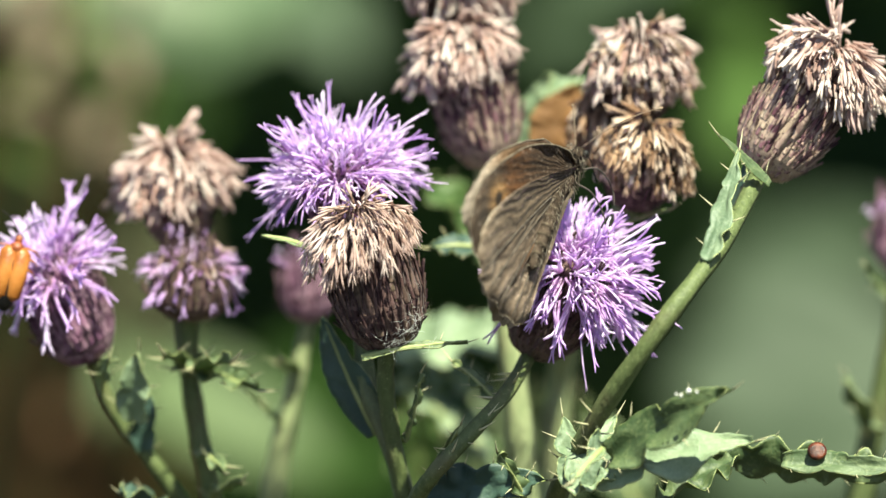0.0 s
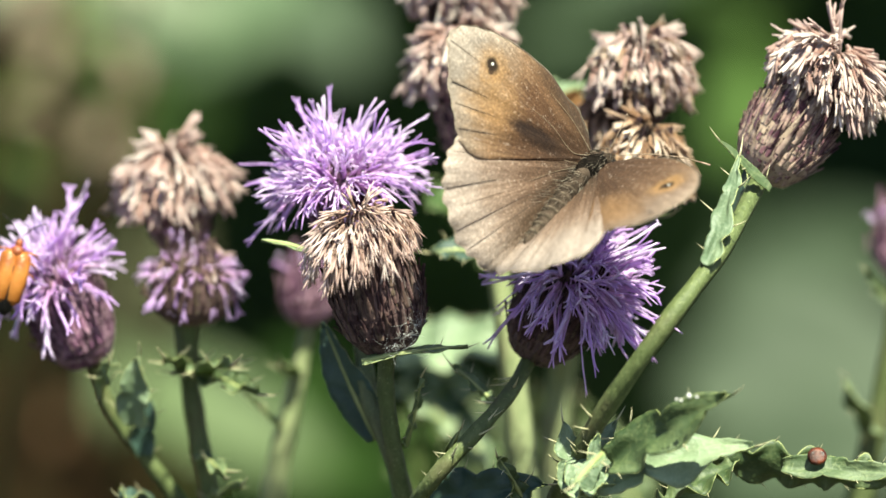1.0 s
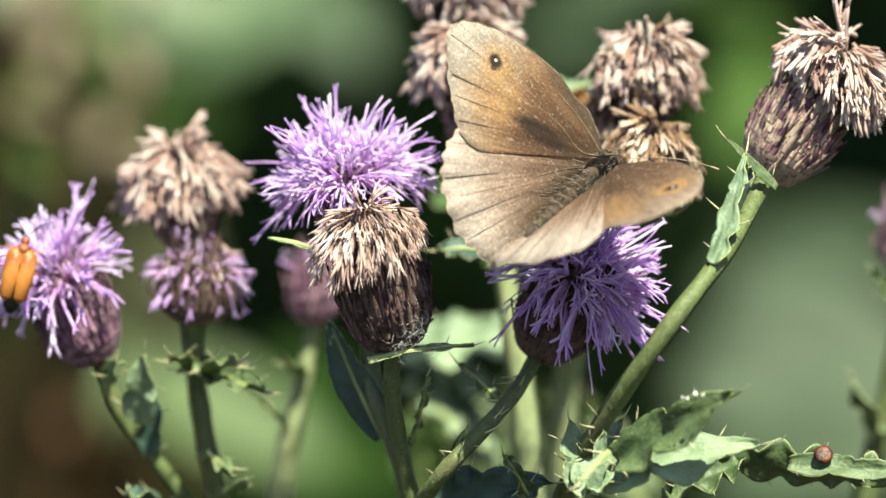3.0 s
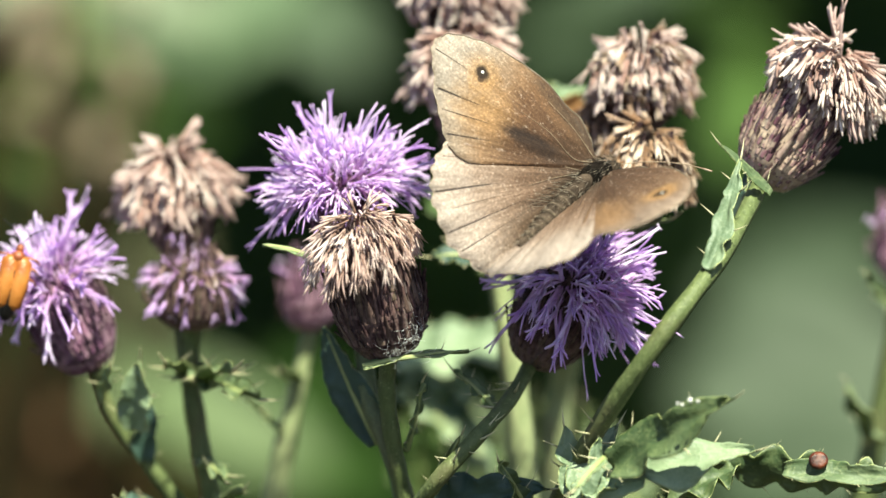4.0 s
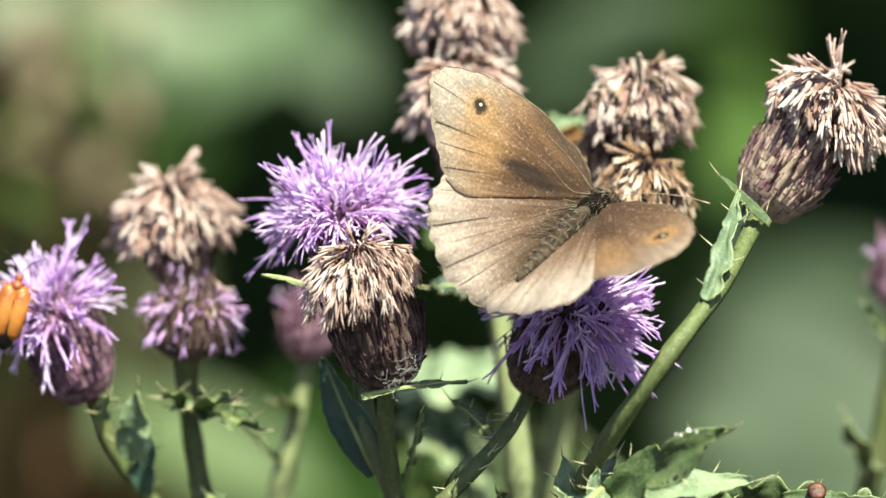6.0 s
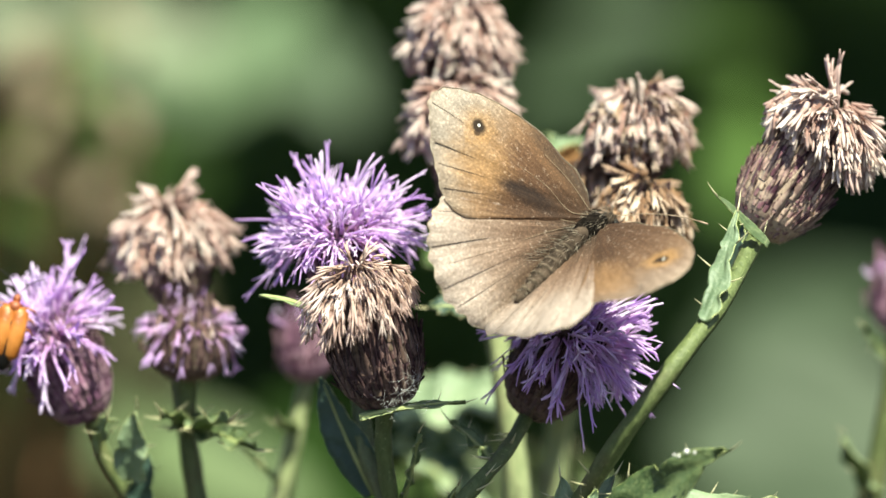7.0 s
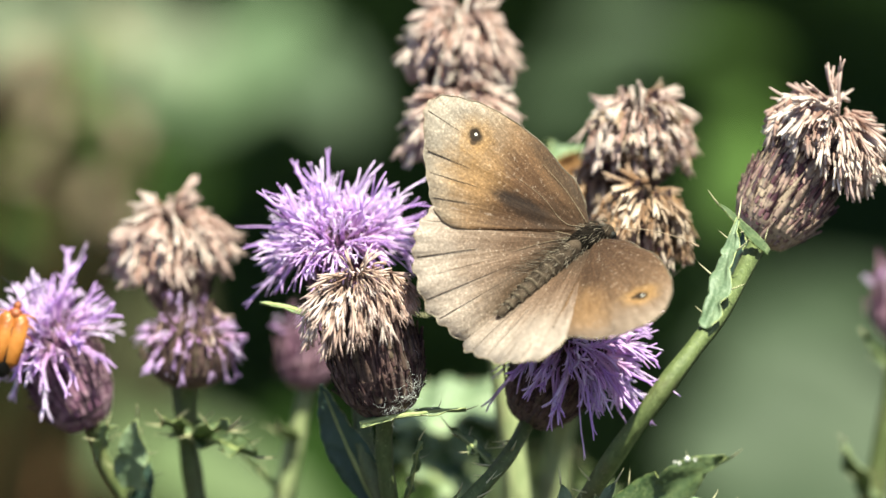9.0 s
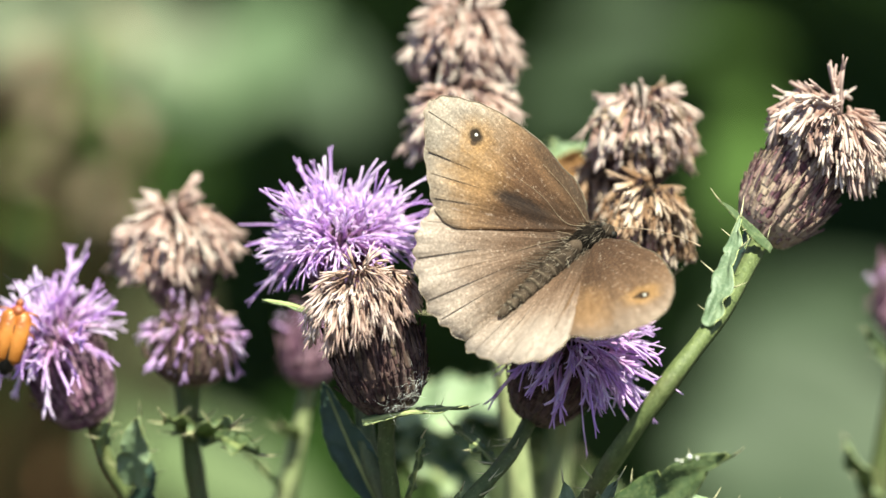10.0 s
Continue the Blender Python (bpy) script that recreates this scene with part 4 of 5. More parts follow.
leaf(e, at(968, 284, 34), at(1022, 150, 36), facing(0.1, 0.6, 0.8), 8.0, 1, LEAF_BROWN, 62, 0.2, 0.4, spines=False, ribs=False, label="withered brown leaf")
leaf(e, at(880, 452, 66), at(738, 322, 60), facing(-0.2, 0.7, 0.65), 9.0, 3, LEAF_FRESH, 63, 0.7, 0.5, ribs=False)
leaf(e, at(870, 440, 22), at(760, 440, 20), facing(0.0, 0.6, 0.7), 4.0, 3, LEAF_DARK, 64, 0.5, 0.5)

f = thing("thistle", root_of(16, 40), "thistle with three tan withered heads", "thistle", "thistles")
stem(f, [at(1110, 360, 18), at(1040, 520, 34), at(994, 640, 56), at(980, 780, 58), at(972, 980, 58), f.matrix_basis.translation], 1.2, 2.0, STEM_PALE)
stem(f, [at(1135, 200, 24), at(1120, 300, 21), at(1100, 390, 18)], 0.8, 0.9)
flower_head(f, at(1115, 372, 16), facing(0.22, 0.92, 0.25), 9.0, 8.5, "dark", [(TAN_SET, 300, 80, 100, 1.0, 4.2, 0)], "tan withered head", 71)
flower_head(f, at(1130, 215, 24), facing(0.02, 0.95, 0.30), 9.5, 8.5, "dark", [(PINK_SET, 221, 60, 105, 1.0, 4.2, 0), (TAN_SET, 117, 60, 105, 1.0, 4.0, 0), (TUFT_SET, 14, -2, 60, 0.8, 1.6, 1.0)], "tan withered head", 72)
flower_head(f, at(1088, 288, 26), facing(-0.1, 0.93, 0.30), 7.0, 6.5, "dark", [(TAN_SET, 240, 80, 110, 0.85, 3.4, 0)], "tan withered head", 73)
leaf(f, at(1100, 400, 18), at(1185, 372, 14), facing(0.1, 0.8, 0.5), 1.6, 2, LEAF_PALE, 74, 0.4, 0.2)

g = thing("thistle", root_of(58, 50), "green thistle with a mauve bud, out of focus", "thistle", "thistles")
stem(g, [at(1590, 470, 46), at(1572, 640, 46), at(1545, 770, 46), at(1518, 890, 46), at(1500, 990, 46), g.matrix_basis.translation], 1.1, 2.2)
flower_head(g, at(1594, 480, 46), facing(-0.05, 0.97, 0.2), 8.0, 7.0, "lilac", [(SHORT_SET, 40, 0, 50, 0.6, 2.2, 1.0)], "mauve bud", 81)
leaf(g, at(1555, 760, 44), at(1500, 662, 38), facing(-0.6, 0.3, 0.7), 5.0, 2, LEAF, 82, 0.6, 0.3)
leaf(g, at(1572, 520, 45), at(1535, 470, 38), facing(-0.6, 0.3, 0.7), 2.6, 2, LEAF, 83, 0.6, 0.3)

# ---- the butterfly ----


def wing_material(name, bands, blots, grain=0.8, lit=0.4, streaks=0.5, ragged=(7.0, 9.0), ribs=0.0):
    """Scaled wing; bands: (distance from the root in mm, colour) outward; blots: (x, y, reach along, across, turn, soft, colour, strength) in mm."""
    w = Nodes(name)
    o = w.coord()
    p = w.xyz(o)
    x = w.math("MULTIPLY", p[0], 1000.0)
    y = w.math("MULTIPLY", w.math("ABSOLUTE", p[1]), 1000.0)
    far = w.math("SQRT", w.math("ADD", w.math("MULTIPLY", x, x), w.math("MULTIPLY", y, y)))
    big = w.noise(o, 260, 4)
    fine = w.noise(o, 3000, 3, 0.75)
    turn_ = w.math("ARCTAN2", x, y)
    ray_ = w.t.nodes.new("ShaderNodeCombineXYZ")
    w.put(ray_.inputs[0], w.math("MULTIPLY", turn_, 34.0))
    w.put(ray_.inputs[1], w.math("MULTIPLY", far, 0.16))
    streak = w.noise(ray_.outputs[0], 1.0, 4, 0.65)
    f = w.math("ADD", far, w.math("MULTIPLY", w.math("SUBTRACT", big, 0.5), ragged[0]))
    f = w.math("ADD", f, w.math("MULTIPLY", w.math("SUBTRACT", streak, 0.5), ragged[1]))
    col = w.ramp(w.math("DIVIDE", f, 30.0), *[(r / 30.0, c) for r, c in bands])
    pale = w.noise(o, 1500, 4, 0.8)
    col = w.mix(w.math("MULTIPLY", w.smooth(pale, 0.56, 0.72), 0.5 * grain), col, (0.50, 0.43, 0.37))
    for bx, by, ra, rb, turn, soft, colour, strength in blots:
        ca, sa = math.cos(radians(turn)), math.sin(radians(turn))
        dx, dy = w.math("SUBTRACT", x, bx), w.math("SUBTRACT", y, by)
        a = w.math("DIVIDE", w.math("ADD", w.math("MULTIPLY", dx, ca), w.math("MULTIPLY", dy, sa)), ra)
        b2 = w.math("DIVIDE", w.math("SUBTRACT", w.math("MULTIPLY", dy, ca), w.math("MULTIPLY", dx, sa)), rb)
        r = w.math("SQRT", w.math("ADD", w.math("MULTIPLY", a, a), w.math("MULTIPLY", b2, b2)))
        r = w.math("ADD", r, w.math("MULTIPLY", w.math("SUBTRACT", w.noise(o, 1000, 3, 0.7), 0.5), soft))
        col = w.mix(w.math("MULTIPLY", w.smooth(r, 1.0 + soft / 2, 1.0 - soft / 2), strength), col, colour)
    col = w.mix(w.math("MULTIPLY", w.smooth(fine, 0.5, 0.7), grain), col, w.mix(1.0, col, (1.8, 1.75, 1.7), "MULTIPLY"))
    col = w.mix(w.math("MULTIPLY", w.smooth(fine, 0.5, 0.25), grain), col, w.mix(1.0, col, (0.48, 0.42, 0.37), "MULTIPLY"))
    col = w.mix(w.math("MULTIPLY", w.smooth(streak, 0.42, 0.68), streaks), col, w.mix(1.0, col, (1.32, 1.30, 1.27), "MULTIPLY"))
    col = w.mix(w.math("MULTIPLY", w.smooth(streak, 0.52, 0.3), streaks), col, w.mix(1.0, col, (0.6, 0.55, 0.5), "MULTIPLY"))
    rib = w.math("SINE", w.math("ADD", w.math("MULTIPLY", turn_, 76.0), w.math("MULTIPLY", big, 16.0)))
    # Furrow shading put into the colour: dark troughs, bright crests.
    if ribs:
        col = w.mix(w.math("MULTIPLY", w.smooth(rib, -0.2, -0.95), ribs), col, w.mix(1.0, col, (0.2, 0.175, 0.16), "MULTIPLY"))
        col = w.mix(w.math("MULTIPLY", w.smooth(rib, 0.6, 1.0), 0.9 * ribs), col, w.mix(1.0, col, (1.9, 1.86, 1.8), "MULTIPLY"))
    w.bump(w.math("ADD", w.math("ADD", w.math("MULTIPLY", fine, 0.5), big), w.math("ADD", streak, w.math("MULTIPLY", rib, ribs))), 0.45, 0.0002)
    return w.done(col, 0.6, lit, spec=0.25, sheen=0.04)


def eye_spot(x, y, along, across, ring):
    """A dark spot in an orange ring, with a white pupil."""
    return [(x, y, 2.0, 2.1, 0, 1.2, (0.40, 0.22, 0.08), ring), (x, y, along, across, 0, 0.7, (0.014, 0.008, 0.005), 0.95), (x - 0.7, y - 0.5, 0.5, 0.4, 0, 0.6, (0.03, 0.016, 0.009), 0.8), (x + 0.15, y + 0.1, 0.19, 0.19, 0, 0.3, (0.9, 0.88, 0.82), 1.0)]


BRAND = [(-4.7, 7.4, 1.2, 4.3, 31, 0.8, (0.012, 0.006, 0.004), 0.95), (-6.0, 6.8, 2.2, 4.4, 42, 1.6, (0.05, 0.026, 0.014), 0.45), (-1.0, 3.4, 1.9, 3.6, 20, 1.1, (0.05, 0.026, 0.013), 0.7), (1.7, 7.0, 0.9, 7.0, 6, 1.4, (0.06, 0.04, 0.026), 0.7)]
GLOW = [(-8.6, 14.2, 2.6, 3.6, 28, 1.6, (0.36, 0.195, 0.072), 0.5), (-6.6, 15.8, 2.2, 2.8, 28, 1.4, (0.34, 0.19, 0.075), 0.3), (0.2, 9.5, 1.3, 6.5, 6, 1.5, (0.17, 0.092, 0.045), 0.5)]
FORE_TOP = wing_material("forewing_top", ((4.0, (0.06678, 0.03339, 0.01805)), (12.0, (0.1173, 0.05956, 0.02978)), (15.0, (0.2301, 0.1354, 0.074)), (18.5, (0.3069, 0.2256, 0.1625)), (22.5, (0.3429, 0.2842, 0.2365))), GLOW + BRAND + eye_spot(-5.2, 17.9, 0.86, 1.0, 0.5), streaks=0.34, ragged=(5.0, 5.0))
# Near forewing: smaller spot, and bands darkened for the weaker light on it.
FORE_TOP_NEAR = wing_material("forewing_top_dimmed_smaller_spot", ((4.0, (0.07321, 0.03919, 0.02247)), (12.0, (0.1098, 0.05967, 0.03325)), (17.0, (0.1693, 0.09794, 0.05662)), (20.5, (0.2151, 0.138, 0.08987)), (24.0, (0.2562, 0.1843, 0.1393))), [(-11.0, 14.0, 2.6, 5.0, 28, 1.6, (0.30, 0.165, 0.07), 0.5), (-5.0, 7.4, 1.2, 3.0, 31, 1.3, (0.05, 0.025, 0.013), 0.6)] + eye_spot(-5.6, 18.6, 0.75, 1.0, 0.7), streaks=0.4, ragged=(5.0, 6.0))
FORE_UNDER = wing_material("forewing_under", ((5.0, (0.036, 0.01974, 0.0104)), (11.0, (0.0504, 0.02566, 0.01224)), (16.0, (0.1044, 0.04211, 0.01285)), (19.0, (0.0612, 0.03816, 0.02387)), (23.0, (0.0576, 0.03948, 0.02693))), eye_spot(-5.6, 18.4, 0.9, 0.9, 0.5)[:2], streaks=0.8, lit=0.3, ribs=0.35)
HIND_TOP = wing_material("hindwing_top", ((3.0, (0.06119, 0.03672, 0.02273)), (9.0, (0.1442, 0.0848, 0.0542)), (12.5, (0.2054, 0.1329, 0.09356)), (15.5, (0.2885, 0.2054, 0.1574)), (18.0, (0.3759, 0.2929, 0.2448)), (22.0, (0.4021, 0.3278, 0.2841))), [(-7.0, 0.4, 9.0, 1.5, 0, 1.3, (0.07, 0.042, 0.025), 0.7)], streaks=0.34, ragged=(4.0, 8.0))
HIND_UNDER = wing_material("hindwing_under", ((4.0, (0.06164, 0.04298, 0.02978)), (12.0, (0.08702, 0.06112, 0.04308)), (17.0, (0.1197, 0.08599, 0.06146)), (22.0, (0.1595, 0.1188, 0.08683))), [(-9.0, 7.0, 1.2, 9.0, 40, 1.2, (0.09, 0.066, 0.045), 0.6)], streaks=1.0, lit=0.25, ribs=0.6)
COSTA = green_material("wing_edge", (0.07, 0.05, 0.034), (0.17, 0.135, 0.10), 700, 0.7, hairy=0.2, spec=0.2)
CELL_VEIN = green_material("cell_vein", (0.17, 0.115, 0.07), (0.27, 0.20, 0.13), 900, 0.6, hairy=0.0)
FRINGE = green_material("wing_fringe", (0.22, 0.165, 0.11), (0.50, 0.42, 0.33), 1400, 0.8, hairy=0.0, spec=0.1)
VEIN = green_material("wing_vein", (0.035, 0.02, 0.012), (0.06, 0.035, 0.02), 900, 0.6, hairy=0.0)
UNDER_VEIN = green_material("pale_vein", (0.05, 0.036, 0.025), (0.10, 0.078, 0.058), 900, 0.6, hairy=0.0)
FUR = green_material("body_fur", (0.02, 0.014, 0.010), (0.065, 0.046, 0.033), 700, 0.9, hairy=0.5, pale=(0.15, 0.115, 0.085), spec=0.1)
RING = green_material("abdomen_ring", (0.03, 0.021, 0.015), (0.12, 0.09, 0.066), 1500, 0.9, hairy=0.2, spec=0.1)
DARK_SHELL = green_material("dark_shell", (0.003, 0.0025, 0.002), (0.007, 0.006, 0.005), 900, 0.34, hairy=0.0, spec=0.25)
THORAX = green_material("black_thorax", (0.003, 0.0025, 0.002), (0.012, 0.009, 0.007), 1100, 0.62, hairy=0.15, pale=(0.02, 0.016, 0.012), spec=0.03)
HAIR_PALE = green_material("pale_grey_hair", (0.16, 0.13, 0.10), (0.34, 0.29, 0.23), 900, 0.85, hairy=0.0, spec=0.2)
ANTENNA = green_material("antenna_brown", (0.20, 0.13, 0.08), (0.36, 0.27, 0.19), 1800, 0.6, hairy=0.0)
HAIR = green_material("grey_brown_hair", (0.018, 0.013, 0.009), (0.055, 0.041, 0.03), 900, 0.85, hairy=0.0, spec=0.2)
LEG = green_material("brown_leg", (0.025, 0.018, 0.013), (0.07, 0.055, 0.04), 900, 0.5, hairy=0.0)


def wing(thing_, name, root, outline, side, top, under, veins, lift, scallop, corners, cells):
    """One wing: two skins a tenth of a millimetre apart, its rim scalloped, its veins raised."""
    pts = spline([Vector((x, y, 0)) for x, y in outline], 5)
    base = Vector((*root, 0))
    rings = 9
    bm = bmesh.new()

    def skin(z0):
        centre = bm.verts.new((base.x * MM, side * base.y * MM, z0 * MM))
        fans = []
        for i, p in enumerate(pts):
            ray = []
            ang = math.atan2(p.x - base.x, p.y - base.y)
            for k in range(1, rings + 1):
                s = k / rings
                q = base + (p - base) * s
                if k == rings and scallop:
                    q = base + (p - base) * (1 + scallop * math.sin(i * 1.256))
                z = -0.6 * s * s + 0.15 * s * math.sin(ang * 23) + 0.22 * s * noise.noise(q * 0.22) + 0.06 * noise.noise(q * 0.9) * s
                ray.append(bm.verts.new((q.x * MM, side * q.y * MM, (z + lift) * MM + z0 * MM)))
            fans.append(ray)
        return centre, fans
    ct, ft = skin(0.05)
    cu, fu = skin(-0.05)
    n = len(pts)
    for i in range(n - 1):
        for (cc, ff, slot, flip) in ((ct, ft, 0, side > 0), (cu, fu, 1, side < 0)):
            a, b2 = ff[i], ff[i + 1]
            quads = [(cc, a[0], b2[0])] + [(a[k], a[k + 1], b2[k + 1], b2[k]) for k in range(rings - 1)]
            for qd in quads:
                fc = bm.faces.new(qd[::-1] if flip else qd)
                fc.material_index = slot
        bm.faces.new((ft[i][-1], ft[i + 1][-1], fu[i + 1][-1], fu[i][-1]))
    bmesh.ops.recalc_face_normals(bm, faces=bm.faces[:])
    rim = [ray[-1].co.lerp(low[-1].co, 0.5) for ray, low in zip(ft, fu)]
    ob = part(name, bm, top, thing_)
    ob.data.materials.append(under)
    apex, tornus = corners[0] * 5, corners[1] * 5
    part("fringe", tube(rim[apex - 6:tornus], lambda s: 0.075 * MM, 4), FRINGE, ob)
    if name == "forewing":
        part("leading_edge", tube(rim[2:apex], lambda s: (0.15 - 0.07 * s) * MM, 5), COSTA, ob, "dark leading edge")
        part("trailing_edge", tube(rim[tornus:tornus + (len(rim) - tornus) * 3 // 4], lambda s: (0.085 - 0.03 * s) * MM, 4), VEIN, ob, "dark trailing edge")
    for cell in cells:
        line = []
        for q in spline([Vector((x, y, 0)) for x, y in cell], 6):
            s = min(1.0, (q - base).length / 23)
            line.append(Vector((q.x * MM, side * q.y * MM, (-0.6 * s * s + lift + 0.10) * MM)))
        part("vein", tube(line, lambda s: (0.05 - 0.03 * s) * MM, 4), CELL_VEIN, ob)
    for (ex, ey, start) in veins:
        line = []
        for k in range(9):
            s = start + (0.985 - start) * k / 8
            q = base + (Vector((ex, ey, 0)) - base) * s
            bow = 0.5 * math.sin(math.pi * s)
            line.append(Vector((q.x * MM + bow * MM, side * q.y * MM, (-0.6 * s * s + lift + 0.09) * MM)))
        part("vein", tube(line, lambda s: (0.014 + 0.036 * s) * MM, 4), VEIN, ob)
    for (ex, ey, start) in veins:
        line = []
        for k in range(9):
            s = 0.25 + 0.73 * k / 8
            q = base + (Vector((ex, ey, 0)) - base) * s
            line.append(Vector((q.x * MM + 0.5 * math.sin(math.pi * s) * MM, side * q.y * MM, (-0.6 * s * s + lift - 0.09) * MM)))
        part("vein", tube(line, lambda s: 0.085 * MM, 4), UNDER_VEIN, ob)
    return ob


butterfly = thing("butterfly", at(1050, 300, 2), "brown meadow butterfly with eye-spotted wings on a lilac thistle", "butterfly")
part("thorax", lathe([(0.4 * MM, -3.0 * MM), (1.3 * MM, -2.3 * MM), (1.75 * MM, -0.6 * MM), (1.65 * MM, 0.9 * MM), (1.1 * MM, 2.2 * MM), (0.5 * MM, 2.7 * MM)], 16), THORAX, butterfly, "dark furry thorax", Matrix.Translation((-0.3 * MM, 0, 0.5 * MM)) @ Matrix.Rotation(radians(90), 4, "Y"))
ABDOMEN_TURN = Matrix.Translation((0, 0, 1.5 * MM)) @ Matrix.Rotation(radians(9), 4, "Z") @ Matrix.Rotation(radians(91), 4, "Y")
abdomen_profile = [(0.5, -1.5)]
for k in range(10):
    z = -2.2 - k * 1.4
    wdt = 1.24 * math.sin(math.pi * (0.30 + 0.62 * k / 9.5)) ** 0.7
    abdomen_profile += [(wdt * 0.86, z), (wdt, z - 0.7), (wdt * 0.98, z - 1.2)]
abdomen_profile += [(0.15, -16.6)]
part("abdomen", lathe([(r * MM, z * MM) for r, z in abdomen_profile], 14), FUR, butterfly, "segmented grey-brown abdomen", ABDOMEN_TURN)
for k in range(2, 9):
    z = -2.2 - k * 1.4
    wdt = 1.24 * math.sin(math.pi * (0.30 + 0.62 * k / 9.5)) ** 0.7
    part("ring", lathe([(0.9 * wdt * MM, (z - 0.75) * MM), (1.035 * wdt * MM, (z - 0.95) * MM), (1.035 * wdt * MM, (z - 1.12) * MM), (0.9 * wdt * MM, (z - 1.3) * MM)], 14), RING, butterfly, "pale ring of the abdomen", ABDOMEN_TURN)
head = part("head", lathe([(0.3 * MM, -0.9 * MM), (0.8 * MM, -0.5 * MM), (0.9 * MM, 0.1 * MM), (0.65 * MM, 0.7 * MM), (0.2 * MM, 1.0 * MM)], 12), FUR, butterfly, "", pose(0, 0, 0, 0, 90, 0) @ Matrix.Translation((0.3 * MM, 0, 3.1 * MM)))
for s in (1, -1):
    part("eye", lathe([(0.1 * MM, -0.55 * MM), (0.42 * MM, -0.35 * MM), (0.54 * MM, 0), (0.42 * MM, 0.35 * MM), (0.1 * MM, 0.55 * MM)], 10), DARK_SHELL, head, "round dark eye", Matrix.Translation((0.1 * MM, s * 0.8 * MM, 0.25 * MM)))
    tip = Vector((-4.6, 0.6, 4.0)) if s > 0 else Vector((-4.6, -11.8, 4.4))
    root_ = Vector((-0.5, s * 0.35, 0.6))
    antenna = [root_ * MM, (root_.lerp(tip, 0.35) + Vector((-0.5, 0, 0.5))) * MM, (root_.lerp(tip, 0.75) + Vector((-0.4, 0, 0.4))) * MM, tip * MM]
    part("antenna", tube(spline(antenna, 6), lambda q: (0.06 if q < 0.84 else 0.12) * MM, 5), ANTENNA, head, "thin banded antenna")
hairs, pale_hairs = bmesh.new(), bmesh.new()
hr = random.Random(5)
for k in range(1150):
    t, a = hr.random(), hr.uniform(0, 2 * math.pi)
    fore_body = k % 5 < 2
    zz = hr.uniform(-2.8, 3.6) if fore_body else -3.0 - 13.0 * t
    rr = (1.6 - 0.25 * max(0.0, zz - 1.0)) if fore_body else 1.15 * (1 - 0.6 * t * t)
    p = Vector((zz, rr * math.cos(a) - (0.0 if fore_body else 0.158 * -zz), rr * math.sin(a) + (0.5 if fore_body else 1.5))) * MM
    dirn = Vector((-0.9, 0.9 * math.cos(a), 0.8 * math.sin(a))) + Vector((hr.uniform(-.4, .4), hr.uniform(-.4, .4), hr.uniform(-.4, .4)))
    ln = hr.uniform(0.5, 1.4 if fore_body else 0.75) * MM
    ringed = (not fore_body) and (-zz - 3.0) % 1.4 < 0.5
    target = pale_hairs if ringed or hr.random() < (0.35 if fore_body else 0.2) else hairs
    tube_into(target, [p - dirn.normalized() * 0.2 * MM, p + dirn.normalized() * ln * 0.6, p + dirn.normalized() * ln + Vector((-0.3 * MM, 0, 0))], lambda s: (0.034 - 0.026 * s) * MM, 3)
for k in range(170):
    # long soft hair over the roots of the hindwings
    s = hr.choice((1, -1))
    p = Vector((hr.uniform(-9.0, -1.0), s * hr.uniform(0.6, 1.5), 0.9)) * MM
    dirn = Vector((-1.0, s * hr.uniform(0.15, 0.7), hr.uniform(0.3, 0.8))).normalized()
    ln = hr.uniform(1.2, 3.0) * MM
    tube_into(pale_hairs if k % 3 == 0 else hairs, [p, p + dirn * ln * 0.5, p + dirn * ln + Vector((-0.4 * MM, 0, 0.2 * MM))], lambda s_: (0.03 - 0.024 * s_) * MM, 3)
part("fur", hairs, HAIR, butterfly, "short dark brown hairs", kind="stuff")
part("fur", pale_hairs, HAIR_PALE, butterfly, "pale grey hairs", kind="stuff")
for lx, s, knee, foot in ((1.6, 1, (2.4, 2.0, -2.6), (1.8, 2.4, -6.0)), (1.6, -1, (2.8, -2.0, -2.4), (2.2, -3.0, -6.0)), (-0.6, 1, (-0.5, 2.4, -2.6), (-1.5, 2.8, -6.5)), (-0.6, -1, (-0.8, -2.6, -2.6), (-3.0, -4.0, -7.0))):
    line = spline([Vector((lx, s * 0.9, -1.2)) * MM, Vector(knee) * MM, Vector(foot) * MM, (Vector(foot) + Vector((-1.4, 0.3 * s, -1.0))) * MM], 5)
    part("leg", tube(line, lambda q: (0.14 - 0.08 * q) * MM, 6), LEG, butterfly)
part("proboscis", tube(spline([Vector((3.8, 0, -0.6)) * MM, Vector((4.6, 0, -3.0)) * MM, Vector((3.4, -0.2, -6.0)) * MM], 6), lambda q: 0.09 * MM, 5), DARK_SHELL, butterfly)

FORE_FAR = [(1.6, 1.0), (3.0, 5.6), (2.5, 8.9), (1.9, 12.1), (0.8, 15.4), (-0.3, 17.7), (-2.1, 20.5), (-3.9, 22.3), (-5.7, 23.9), (-7.5, 24.4), (-8.9, 24.0), (-9.9, 22.7), (-11.6, 20.1), (-13.2, 17.4), (-14.1, 15.4), (-14.7, 13.4), (-14.7, 12.0), (-14.1, 10.4), (-12.4, 9.0), (-9.4, 7.0), (-6.7, 4.8), (-1.1, 1.0)]
